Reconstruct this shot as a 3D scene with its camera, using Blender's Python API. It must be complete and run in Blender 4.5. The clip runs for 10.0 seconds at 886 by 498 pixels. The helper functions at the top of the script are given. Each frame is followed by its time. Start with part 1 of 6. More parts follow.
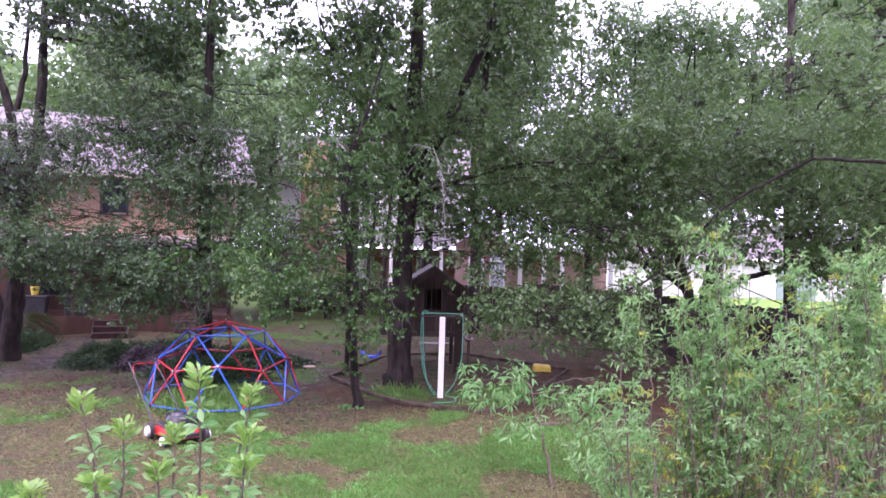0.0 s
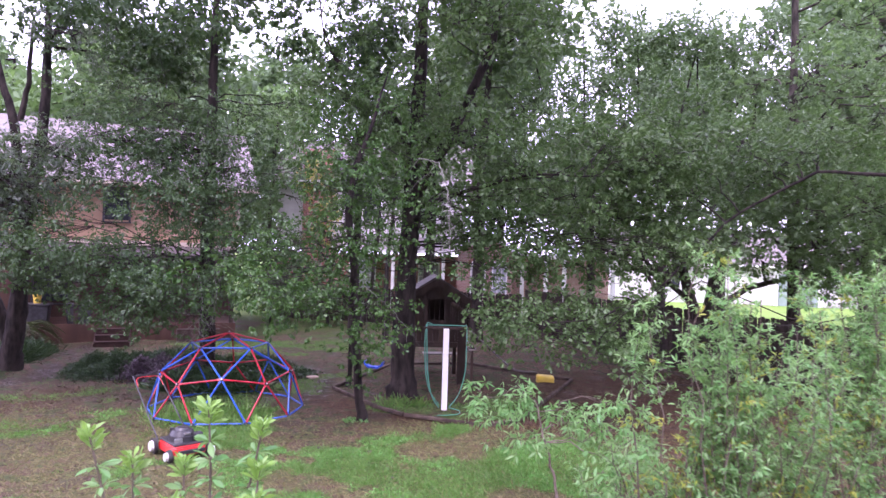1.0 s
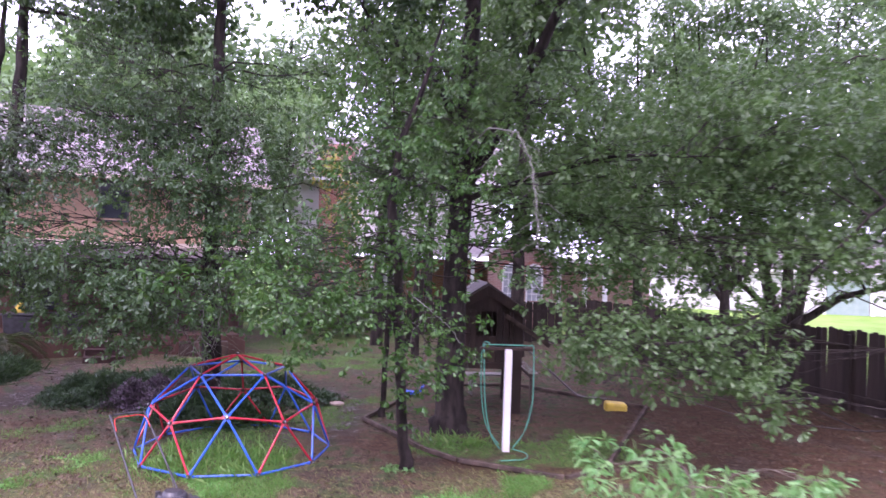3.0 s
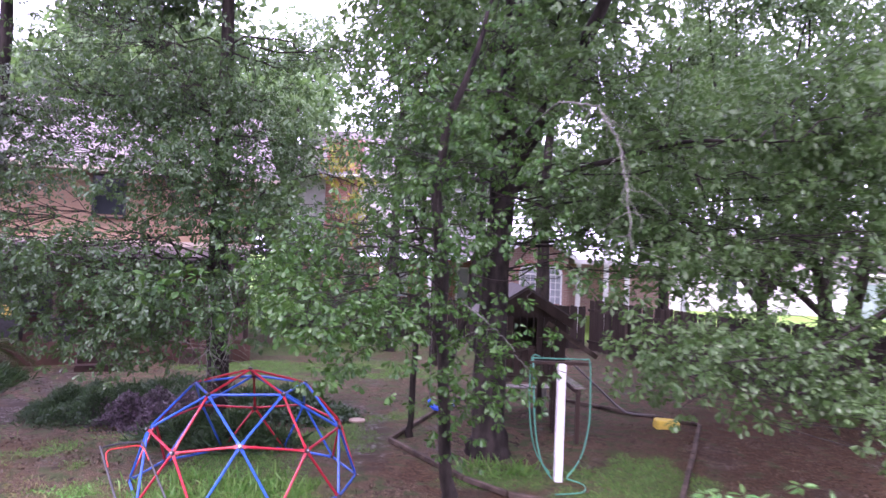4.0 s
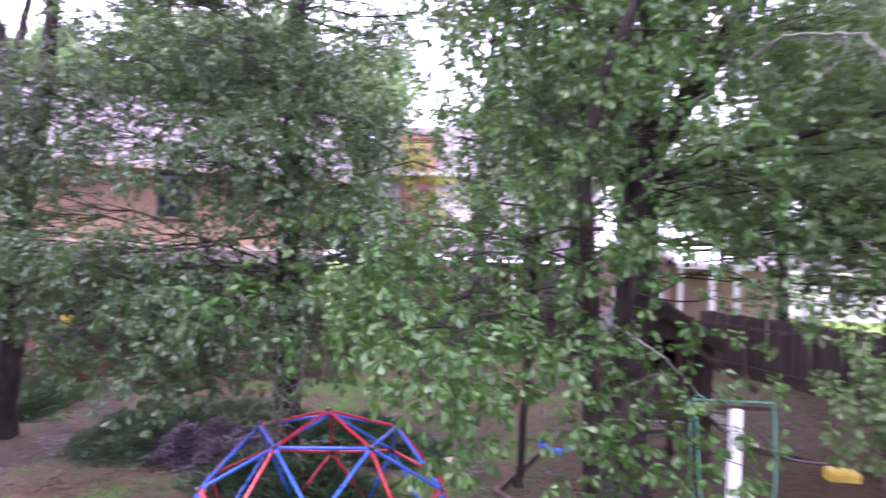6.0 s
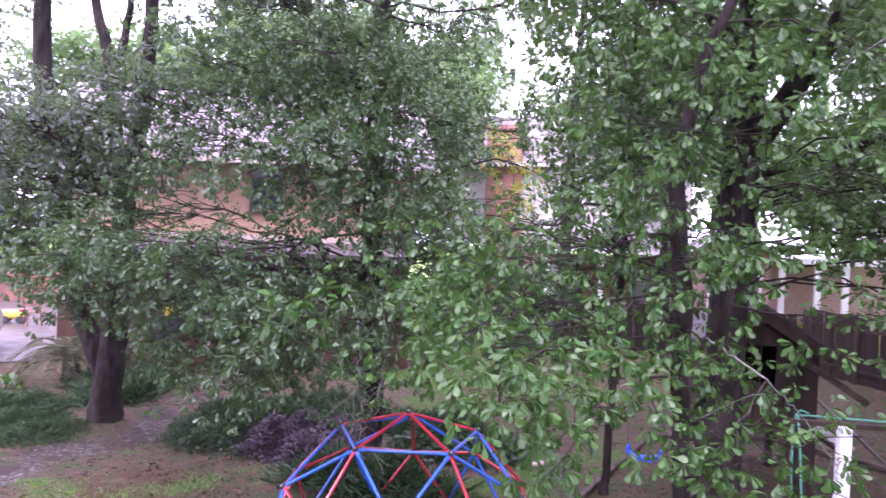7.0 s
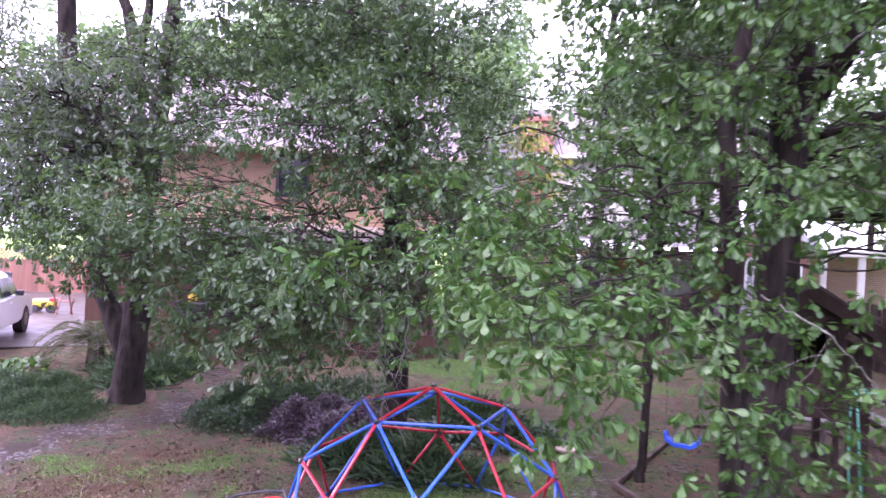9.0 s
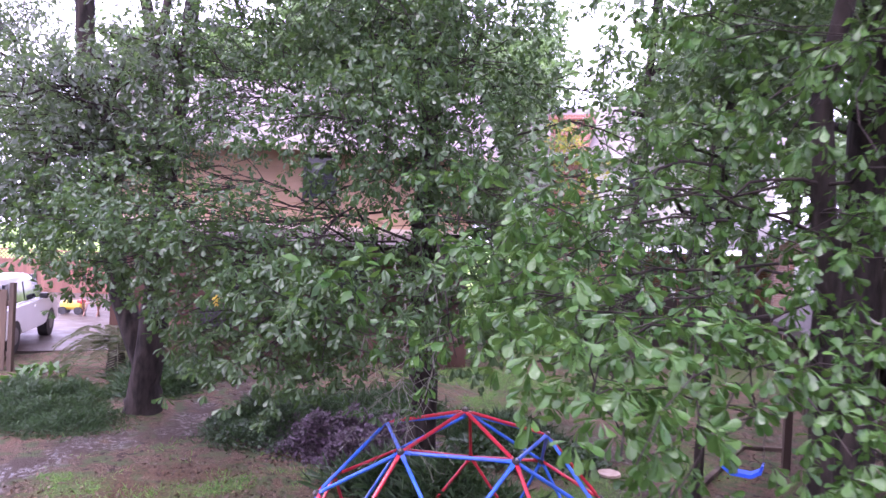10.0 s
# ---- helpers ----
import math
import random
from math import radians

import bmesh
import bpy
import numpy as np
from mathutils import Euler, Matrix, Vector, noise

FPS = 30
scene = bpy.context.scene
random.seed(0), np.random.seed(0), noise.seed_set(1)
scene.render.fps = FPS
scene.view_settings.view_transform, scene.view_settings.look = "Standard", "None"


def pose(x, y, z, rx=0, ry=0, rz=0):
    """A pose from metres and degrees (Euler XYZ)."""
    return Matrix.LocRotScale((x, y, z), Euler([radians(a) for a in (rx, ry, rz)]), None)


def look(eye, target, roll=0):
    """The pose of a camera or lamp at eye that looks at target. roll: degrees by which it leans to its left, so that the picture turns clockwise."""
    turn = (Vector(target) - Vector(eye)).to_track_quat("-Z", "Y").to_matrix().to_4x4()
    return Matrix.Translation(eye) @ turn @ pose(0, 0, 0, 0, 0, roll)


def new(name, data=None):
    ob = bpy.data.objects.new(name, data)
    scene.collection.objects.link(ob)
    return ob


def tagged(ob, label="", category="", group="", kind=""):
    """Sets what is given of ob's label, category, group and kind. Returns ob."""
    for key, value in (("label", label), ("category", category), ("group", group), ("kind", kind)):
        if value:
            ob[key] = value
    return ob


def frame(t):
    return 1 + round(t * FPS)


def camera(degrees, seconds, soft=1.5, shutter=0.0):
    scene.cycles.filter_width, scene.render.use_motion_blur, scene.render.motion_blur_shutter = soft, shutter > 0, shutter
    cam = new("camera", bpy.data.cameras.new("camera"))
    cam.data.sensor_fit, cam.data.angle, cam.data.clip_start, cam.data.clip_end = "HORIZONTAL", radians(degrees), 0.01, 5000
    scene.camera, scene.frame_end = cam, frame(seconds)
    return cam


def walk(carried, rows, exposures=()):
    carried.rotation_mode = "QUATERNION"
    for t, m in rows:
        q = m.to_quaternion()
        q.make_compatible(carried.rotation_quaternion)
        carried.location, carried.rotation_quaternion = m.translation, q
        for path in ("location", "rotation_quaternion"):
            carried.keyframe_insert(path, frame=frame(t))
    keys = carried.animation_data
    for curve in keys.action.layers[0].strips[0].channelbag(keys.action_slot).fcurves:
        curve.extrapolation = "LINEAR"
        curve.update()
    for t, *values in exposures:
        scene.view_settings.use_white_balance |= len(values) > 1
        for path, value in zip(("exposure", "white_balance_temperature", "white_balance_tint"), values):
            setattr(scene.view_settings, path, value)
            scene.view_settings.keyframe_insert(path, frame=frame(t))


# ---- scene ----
cam = camera(66.0, 10.0, soft=1.5, shutter=0.9)
PATH = [
    (0, (0.694, -0.12, 3.117), (0.58, 1.877, 3.122), 1.8),
    (0.5, (0.686, -0.259, 3.226), (0.574, 1.738, 3.246), 1.9),
    (1, (0.613, -0.097, 3.299), (0.497, 1.9, 3.313), 1.9),
    (1.5, (0.58, 0.421, 3.287), (0.44, 2.416, 3.303), 1.9),
    (2, (0.321, 1.144, 3.267), (0.175, 3.139, 3.284), 1.9),
    (2.5, (-0.028, 1.951, 3.241), (-0.175, 3.945, 3.265), 1.9),
    (4, (-1.215, 4.236, 3.194), (-1.354, 6.231, 3.222), 2.2),
    (4.5, (-1.502, 4.866, 3.207), (-1.648, 6.86, 3.23), 2.1),
    (5, (-1.768, 5.531, 3.206), (-1.925, 7.524, 3.231), 2.1),
    (5.5, (-2.003, 6.068, 3.219), (-2.156, 8.062, 3.248), 2.1),
    (6, (-2.092, 6.455, 3.244), (-2.425, 8.427, 3.271), 2.1),
    (6.2, (-2.08, 6.538, 3.28), (-2.486, 8.497, 3.289), 2.3),
    (7.3, (-2.099, 6.621, 3.417), (-2.702, 8.528, 3.398), 2.5),
    (7.5, (-2.11, 6.63, 3.372), (-2.722, 8.533, 3.354), 2.6),
    (8, (-2.117, 6.677, 3.165), (-2.746, 8.575, 3.152), 2.6),
    (8.5, (-2.111, 6.742, 3.013), (-2.753, 8.636, 3.001), 2.6),
    (9, (-2.179, 7.006, 3.014), (-2.834, 8.895, 2.998), 2.6),
    (9.5, (-2.32, 7.415, 3.062), (-3.039, 9.281, 3.042), 2.8),
    (10, (-2.454, 7.731, 3.056), (-3.195, 9.589, 3.04), 2.8),
]
walk(cam, [(t, look(eye, target, roll)) for t, eye, target, roll in PATH],
     exposures=[(0, 1.93, 6050, 45), (2.5, 1.98, 6000, 46), (4.5, 2.32, 6000, 47), (6, 2.42, 6000, 47), (8.5, 2.44, 6000, 47), (10, 2.4, 6000, 47)])

# ---- light: an overcast, rainy sky ----
world = bpy.data.worlds.new("world")
scene.world = world
world.use_nodes = True
wn = world.node_tree
for n in list(wn.nodes):
    wn.nodes.remove(n)
w_out = wn.nodes.new("ShaderNodeOutputWorld")
w_bg = wn.nodes.new("ShaderNodeBackground")
w_sky = wn.nodes.new("ShaderNodeTexSky")
w_sky.sky_type = "NISHITA"
w_sky.sun_disc = False
w_sky.sun_elevation = radians(55)
w_sky.sun_rotation = radians(200)
w_sky.air_density, w_sky.dust_density = 1.0, 6.0
w_mul = wn.nodes.new("ShaderNodeMix")
w_mul.data_type = "RGBA"
w_mul.inputs["Factor"].default_value = 0.8
w_mul.inputs["B"].default_value = (11.1, 11.1, 13.6, 1)
wn.links.new(w_sky.outputs[0], w_mul.inputs["A"])
wn.links.new(w_mul.outputs["Result"], w_bg.inputs["Color"])
w_bg.inputs["Strength"].default_value = 0.12
wn.links.new(w_bg.outputs[0], w_out.inputs["Surface"])
sun_data = bpy.data.lights.new("sun", "SUN")
sun_data.energy, sun_data.angle, sun_data.color = 0.9, radians(25), (1.0, 0.97, 0.93)
sun = new("sun", sun_data)
sun.matrix_world = pose(0, 0, 30, 35, 0, -20)

# ---- materials ----
def mat(name, base, rough=0.6, metal=0.0, second=None, scale=8.0, bump=0.0, bump_scale=40.0, island=None,
        obj_random=0.0, translucent=0.0, spec=0.5, stretch=(1, 1, 1), detail=5.0, contrast=(0.35, 0.65), coat=0.0, rough2=None):
    """A node material: base colour mottled towards second, with bump, per-island or per-object variation."""
    m = bpy.data.materials.new(name)
    m.use_nodes = True
    nt = m.node_tree
    N, L = nt.nodes, nt.links
    p = N["Principled BSDF"]
    p.inputs["Roughness"].default_value = rough
    p.inputs["Metallic"].default_value = metal
    p.inputs["Specular IOR Level"].default_value = spec
    p.inputs["Coat Weight"].default_value = coat
    tc = N.new("ShaderNodeTexCoord")
    mp = N.new("ShaderNodeMapping")
    mp.inputs["Scale"].default_value = stretch
    L.new(tc.outputs["Object"], mp.inputs["Vector"])
    col = N.new("ShaderNodeRGB")
    col.outputs[0].default_value = (*base, 1)
    out = col.outputs[0]

    def mix(fac, a, b, blend="MIX"):
        x = N.new("ShaderNodeMix")
        x.data_type, x.blend_type = "RGBA", blend
        for sock, v in ((x.inputs["Factor"], fac), (x.inputs["A"], a), (x.inputs["B"], b)):
            if isinstance(v, (int, float)):
                sock.default_value = v
            elif isinstance(v, tuple):
                sock.default_value = (*v, 1)
            else:
                L.new(v, sock)
        return x.outputs["Result"]

    def ramp(v, lo, hi):
        r = N.new("ShaderNodeMapRange")
        r.inputs["From Min"].default_value, r.inputs["From Max"].default_value = lo, hi
        L.new(v, r.inputs["Value"])
        return r.outputs["Result"]

    if second is not None:
        nz = N.new("ShaderNodeTexNoise")
        nz.inputs["Scale"].default_value, nz.inputs["Detail"].default_value = scale, detail
        L.new(mp.outputs[0], nz.inputs["Vector"])
        f = ramp(nz.outputs["Fac"], *contrast)
        out = mix(f, out, tuple(second))
        if rough2 is not None:
            rr = N.new("ShaderNodeMapRange")
            rr.inputs["To Min"].default_value, rr.inputs["To Max"].default_value = rough, rough2
            L.new(f, rr.inputs["Value"])
            L.new(rr.outputs["Result"], p.inputs["Roughness"])
    if island is not None:
        g = N.new("ShaderNodeNewGeometry")
        out = mix(ramp(g.outputs["Random Per Island"], 0.0, 1.0), out, tuple(island))
    if obj_random:
        oi = N.new("ShaderNodeObjectInfo")
        r = N.new("ShaderNodeMapRange")
        r.inputs["To Min"].default_value, r.inputs["To Max"].default_value = 1 - obj_random, 1 + obj_random
        L.new(oi.outputs["Random"], r.inputs["Value"])
        hv = N.new("ShaderNodeHueSaturation")
        L.new(r.outputs["Result"], hv.inputs["Value"])
        L.new(out, hv.inputs["Color"])
        out = hv.outputs["Color"]
    L.new(out, p.inputs["Base Color"])
    if bump:
        nb = N.new("ShaderNodeTexNoise")
        nb.inputs["Scale"].default_value, nb.inputs["Detail"].default_value = bump_scale, 6
        L.new(mp.outputs[0], nb.inputs["Vector"])
        bp = N.new("ShaderNodeBump")
        bp.inputs["Strength"].default_value, bp.inputs["Distance"].default_value = bump, 0.02
        L.new(nb.outputs["Fac"], bp.inputs["Height"])
        L.new(bp.outputs[0], p.inputs["Normal"])
    if translucent:
        t = N.new("ShaderNodeBsdfTranslucent")
        tm = mix(0.5, out, (0.23, 0.42, 0.085))
        L.new(tm, t.inputs["Color"])
        sh = N.new("ShaderNodeMixShader")
        sh.inputs[0].default_value = translucent
        L.new(p.outputs[0], sh.inputs[1])
        L.new(t.outputs[0], sh.inputs[2])
        L.new(sh.outputs[0], N["Material Output"].inputs["Surface"])
    return m


def leafmat(name, a, b, c, trans=0.25, rough=0.35, spec=0.38, bump=0.0):
    return mat(name, a, rough, second=b, scale=0.9, island=c, bump=bump, bump_scale=70, translucent=min(0.5, trans + 0.1), spec=spec, detail=2)


M_OAK = leafmat("oak_leaf", (0.038, 0.088, 0.028), (0.06, 0.124, 0.037), (0.094, 0.155, 0.066), 0.2, 0.26, 0.38, 0.3)
M_OAK_BRIGHT = leafmat("young_oak_leaf", (0.01, 0.045, 0.008), (0.019, 0.073, 0.013), (0.055, 0.125, 0.03), 0.14, 0.2, 0.4, 0.35)
# Darker copy of the oak leaf: shade under the big crowns painted as colour.
M_OAK_SHADED = leafmat("shaded_oak_leaf", (0.017, 0.046, 0.018), (0.03, 0.072, 0.026), (0.056, 0.098, 0.047), 0.15, 0.24, 0.36, 0.3)
# Dull bluish tint paints the haze before the forked tree into its leaves.
M_HAZED = leafmat("haze_tinted_leaf", (0.03, 0.048, 0.036), (0.042, 0.066, 0.046), (0.064, 0.08, 0.066), 0.22, 0.3)
M_MYRTLE = leafmat("fine_grey_green_leaf", (0.060, 0.114, 0.051), (0.085, 0.151, 0.062), (0.109, 0.163, 0.091), 0.35, 0.35)
M_LANCE = leafmat("lance_leaf", (0.085, 0.27, 0.085), (0.14, 0.37, 0.11), (0.24, 0.42, 0.17), 0.42, 0.3)
M_ROSETTE = leafmat("rosette_leaf", (0.17, 0.36, 0.06), (0.25, 0.45, 0.08), (0.24, 0.4, 0.13), 0.35, 0.35)
M_NEW = leafmat("fresh_leaf", (0.14, 0.35, 0.09), (0.2, 0.42, 0.12), (0.25, 0.43, 0.2), 0.4, 0.35)
M_YEL = leafmat("yellowing_leaf", (0.36, 0.4, 0.06), (0.46, 0.42, 0.06), (0.25, 0.36, 0.07), 0.45, 0.45)
M_BROWNLEAF = leafmat("browned_leaf", (0.2, 0.12, 0.05), (0.26, 0.17, 0.07), (0.14, 0.1, 0.04), 0.2, 0.6)
M_FAR = leafmat("far_leaf", (0.055, 0.105, 0.048), (0.085, 0.15, 0.06), (0.1, 0.16, 0.08), 0.15, 0.5)
M_FARLIGHT = leafmat("far_light_leaf", (0.085, 0.155, 0.06), (0.12, 0.2, 0.075), (0.11, 0.19, 0.08), 0.2, 0.5)
M_GRASS = mat("grass_blade", (0.03, 0.165, 0.02), 0.5, second=(0.07, 0.23, 0.04), scale=2.5, island=(0.15, 0.26, 0.06), translucent=0.35, detail=3)
M_CLOVER = mat("clover_leaf", (0.079, 0.360, 0.059), 0.45, second=(0.122, 0.423, 0.069), scale=1.5, island=(0.185, 0.400, 0.112), translucent=0.35, detail=2)
M_STRAW = mat("dry_grass", (0.13, 0.145, 0.05), 0.6, second=(0.075, 0.115, 0.032), scale=1.5, island=(0.24, 0.2, 0.09), translucent=0.2, detail=3)
M_COVER = mat("strappy_leaf", (0.012, 0.032, 0.014), 0.4, spec=0.22, second=(0.023, 0.055, 0.022), scale=1.4, island=(0.045, 0.082, 0.04), translucent=0.1, detail=3)
M_PURPLE = mat("purple_leaf", (0.036, 0.017, 0.034), 0.45, spec=0.3, second=(0.066, 0.036, 0.064), scale=2.0, island=(0.1, 0.066, 0.1), translucent=0.1, detail=2)
M_LITTER = mat("fallen_leaf", (0.08, 0.05, 0.028), 0.6, second=(0.15, 0.105, 0.055), scale=2.0, island=(0.05, 0.032, 0.02), detail=2)
M_BARK = mat("oak_bark", (0.012, 0.01, 0.009), 0.85, second=(0.042, 0.034, 0.03), scale=9, bump=1.0, bump_scale=18, stretch=(1, 1, 0.3), spec=0.15)
M_BARK_MID = mat("grey_brown_bark", (0.02, 0.017, 0.015), 0.85, second=(0.075, 0.065, 0.055), scale=9, bump=0.8, bump_scale=18, stretch=(1, 1, 0.3), spec=0.15)
M_GATE = mat("olive_brown_boards", (0.055, 0.036, 0.024), 0.6, second=(0.095, 0.064, 0.042), scale=4, bump=0.3, stretch=(1, 1, 0.15), obj_random=0.15)
M_TWIG = mat("twig_bark", (0.09, 0.07, 0.055), 0.75, second=(0.16, 0.13, 0.1), scale=20)
M_DEADTWIG = mat("dead_twig", (0.19, 0.2, 0.165), 0.8, second=(0.09, 0.09, 0.075), scale=15)
M_RED = mat("red_powder_coat", (0.42, 0.012, 0.03), 0.35, second=(0.33, 0.015, 0.03), scale=5, coat=0.2)
M_BLUE = mat("blue_powder_coat", (0.018, 0.11, 0.52), 0.35, second=(0.025, 0.09, 0.4), scale=5, coat=0.2)
M_STEEL = mat("dark_bolt_steel", (0.12, 0.12, 0.13), 0.4, 0.9, second=(0.2, 0.17, 0.15), scale=40)
M_GALV = mat("galvanised_steel", (0.45, 0.46, 0.47), 0.4, 0.9, second=(0.3, 0.3, 0.3), scale=12)
M_HUB = mat("blackened_hub_steel", (0.03, 0.03, 0.034), 0.5, 0.2, second=(0.06, 0.05, 0.045), scale=30)
M_WHITE = mat("white_vinyl", (0.82, 0.82, 0.82), 0.35, second=(0.7, 0.69, 0.66), scale=3, contrast=(0.5, 0.8))
M_HOSE = mat("green_hose", (0.045, 0.24, 0.16), 0.35, second=(0.07, 0.3, 0.21), scale=6)
M_WOOD_DARK = mat("wet_dark_wood", (0.028, 0.018, 0.014), 0.55, spec=0.3, second=(0.056, 0.036, 0.027), scale=4, bump=0.5, bump_scale=30, stretch=(1, 1, 0.15), obj_random=0.3)
M_ORANGE = leafmat("orange_leaf", (0.36, 0.27, 0.04), (0.4, 0.2, 0.03), (0.25, 0.32, 0.06), 0.4, 0.45)
M_FENCE = mat("weathered_fence_wood", (0.024, 0.017, 0.014), 0.65, spec=0.3, second=(0.055, 0.04, 0.033), scale=3, bump=0.5, bump_scale=25, stretch=(1, 1, 0.1), obj_random=0.4)
M_FENCE_RED = mat("red_cedar_wood", (0.17, 0.075, 0.052), 0.5, second=(0.25, 0.12, 0.085), scale=3, bump=0.3, stretch=(1, 1, 0.15), obj_random=0.2)
M_TIMBER = mat("landscape_timber", (0.035, 0.026, 0.02), 0.75, spec=0.2, second=(0.1, 0.075, 0.058), scale=5, bump=0.6, bump_scale=30)
M_BROWN_BOARDS = mat("dark_brown_boards", (0.05, 0.026, 0.018), 0.65, spec=0.3, second=(0.085, 0.045, 0.032), scale=3, bump=0.3, stretch=(1, 1, 0.2))
M_WETPLANK = mat("wet_shining_plank", (0.2, 0.17, 0.15), 0.12, spec=0.6, second=(0.26, 0.23, 0.21), scale=5, bump=0.05)
M_GREYWOOD = mat("grey_weathered_wood", (0.16, 0.14, 0.13), 0.65, second=(0.26, 0.24, 0.22), scale=6, bump=0.4)
M_YELLOW = mat("yellow_plastic", (0.62, 0.47, 0.06), 0.45, second=(0.5, 0.37, 0.06), scale=5)
M_BLUEPL = mat("blue_plastic", (0.03, 0.14, 0.75), 0.35, second=(0.03, 0.1, 0.6), scale=5)
M_REDPL = mat("red_painted_steel", (0.62, 0.02, 0.02), 0.3, second=(0.45, 0.03, 0.025), scale=6, coat=0.4)
M_BLACKPL = mat("black_plastic", (0.018, 0.018, 0.02), 0.4, second=(0.04, 0.04, 0.045), scale=8)
M_RUBBER = mat("black_rubber", (0.02, 0.02, 0.02), 0.75, second=(0.045, 0.042, 0.04), scale=12)
M_GREYHUB = mat("grey_hub_plastic", (0.6, 0.6, 0.6), 0.5, second=(0.5, 0.48, 0.45), scale=10)
M_TAN = mat("tan_lap_siding", (0.3, 0.19, 0.115), 0.55, second=(0.35, 0.23, 0.145), scale=1.5, bump=0.15, obj_random=0.06)
M_TRIM = mat("tan_trim_paint", (0.4, 0.33, 0.26), 0.5, second=(0.46, 0.39, 0.32), scale=2)
M_SIDING = mat("white_lap_siding", (0.56, 0.55, 0.54), 0.5, second=(0.48, 0.47, 0.46), scale=1.5, obj_random=0.06)
M_WHITETRIM = mat("white_trim_paint", (0.8, 0.8, 0.8), 0.4, second=(0.72, 0.72, 0.72), scale=2)
M_SHINGLE = mat("grey_roof_shingle", (0.2, 0.18, 0.175), 0.7, spec=0.3, second=(0.14, 0.125, 0.125), scale=5, bump=0.4, bump_scale=30)
M_SHINGLE_DARK = mat("dark_roof_shingle", (0.05, 0.04, 0.04), 0.6, second=(0.09, 0.075, 0.07), scale=6, bump=0.4, bump_scale=30)
M_CONC = mat("wet_concrete", (0.055, 0.045, 0.038), 0.4, second=(0.095, 0.078, 0.066), scale=2, bump=0.15, rough2=0.6, spec=0.25)
M_CARWHITE = mat("white_car_paint", (0.8, 0.8, 0.82), 0.25, second=(0.75, 0.75, 0.77), scale=1, coat=0.6)
M_TEAL = mat("grey_green_door_paint", (0.2, 0.27, 0.25), 0.5, second=(0.24, 0.31, 0.28), scale=2)
M_PALM = mat("cycad_frond", (0.025, 0.04, 0.02), 0.6, spec=0.25, second=(0.05, 0.055, 0.025), scale=2, island=(0.07, 0.06, 0.035), translucent=0.15)


def brickmat(name, a, b_, mortar):
    m = mat(name, a, 0.75, bump=0.2)
    N, L = m.node_tree.nodes, m.node_tree.links
    b = N.new("ShaderNodeTexBrick")
    b.inputs["Color1"].default_value = (*a, 1)
    b.inputs["Color2"].default_value = (*b_, 1)
    b.inputs["Mortar"].default_value = (*mortar, 1)
    b.inputs["Scale"].default_value = 1.0
    b.inputs["Brick Width"].default_value, b.inputs["Row Height"].default_value = 0.215, 0.075
    b.inputs["Mortar Size"].default_value = 0.008
    tc = N.new("ShaderNodeTexCoord")
    rot = N.new("ShaderNodeMapping")
    rot.inputs["Rotation"].default_value = (radians(90), 0, 0)
    L.new(tc.outputs["Object"], rot.inputs["Vector"])
    L.new(rot.outputs[0], b.inputs["Vector"])
    L.new(b.outputs["Color"], N["Principled BSDF"].inputs["Base Color"])
    return m


M_BRICK = brickmat("red_brick", (0.3, 0.1, 0.07), (0.24, 0.075, 0.055), (0.4, 0.34, 0.3))
M_PINK_BRICK = brickmat("faded_pink_brick", (0.36, 0.2, 0.165), (0.3, 0.155, 0.13), (0.46, 0.41, 0.37))


def glassmat():
    m = mat("window_glass", (0.03, 0.035, 0.04), 0.08, spec=0.35)
    return m


M_GLASS = glassmat()


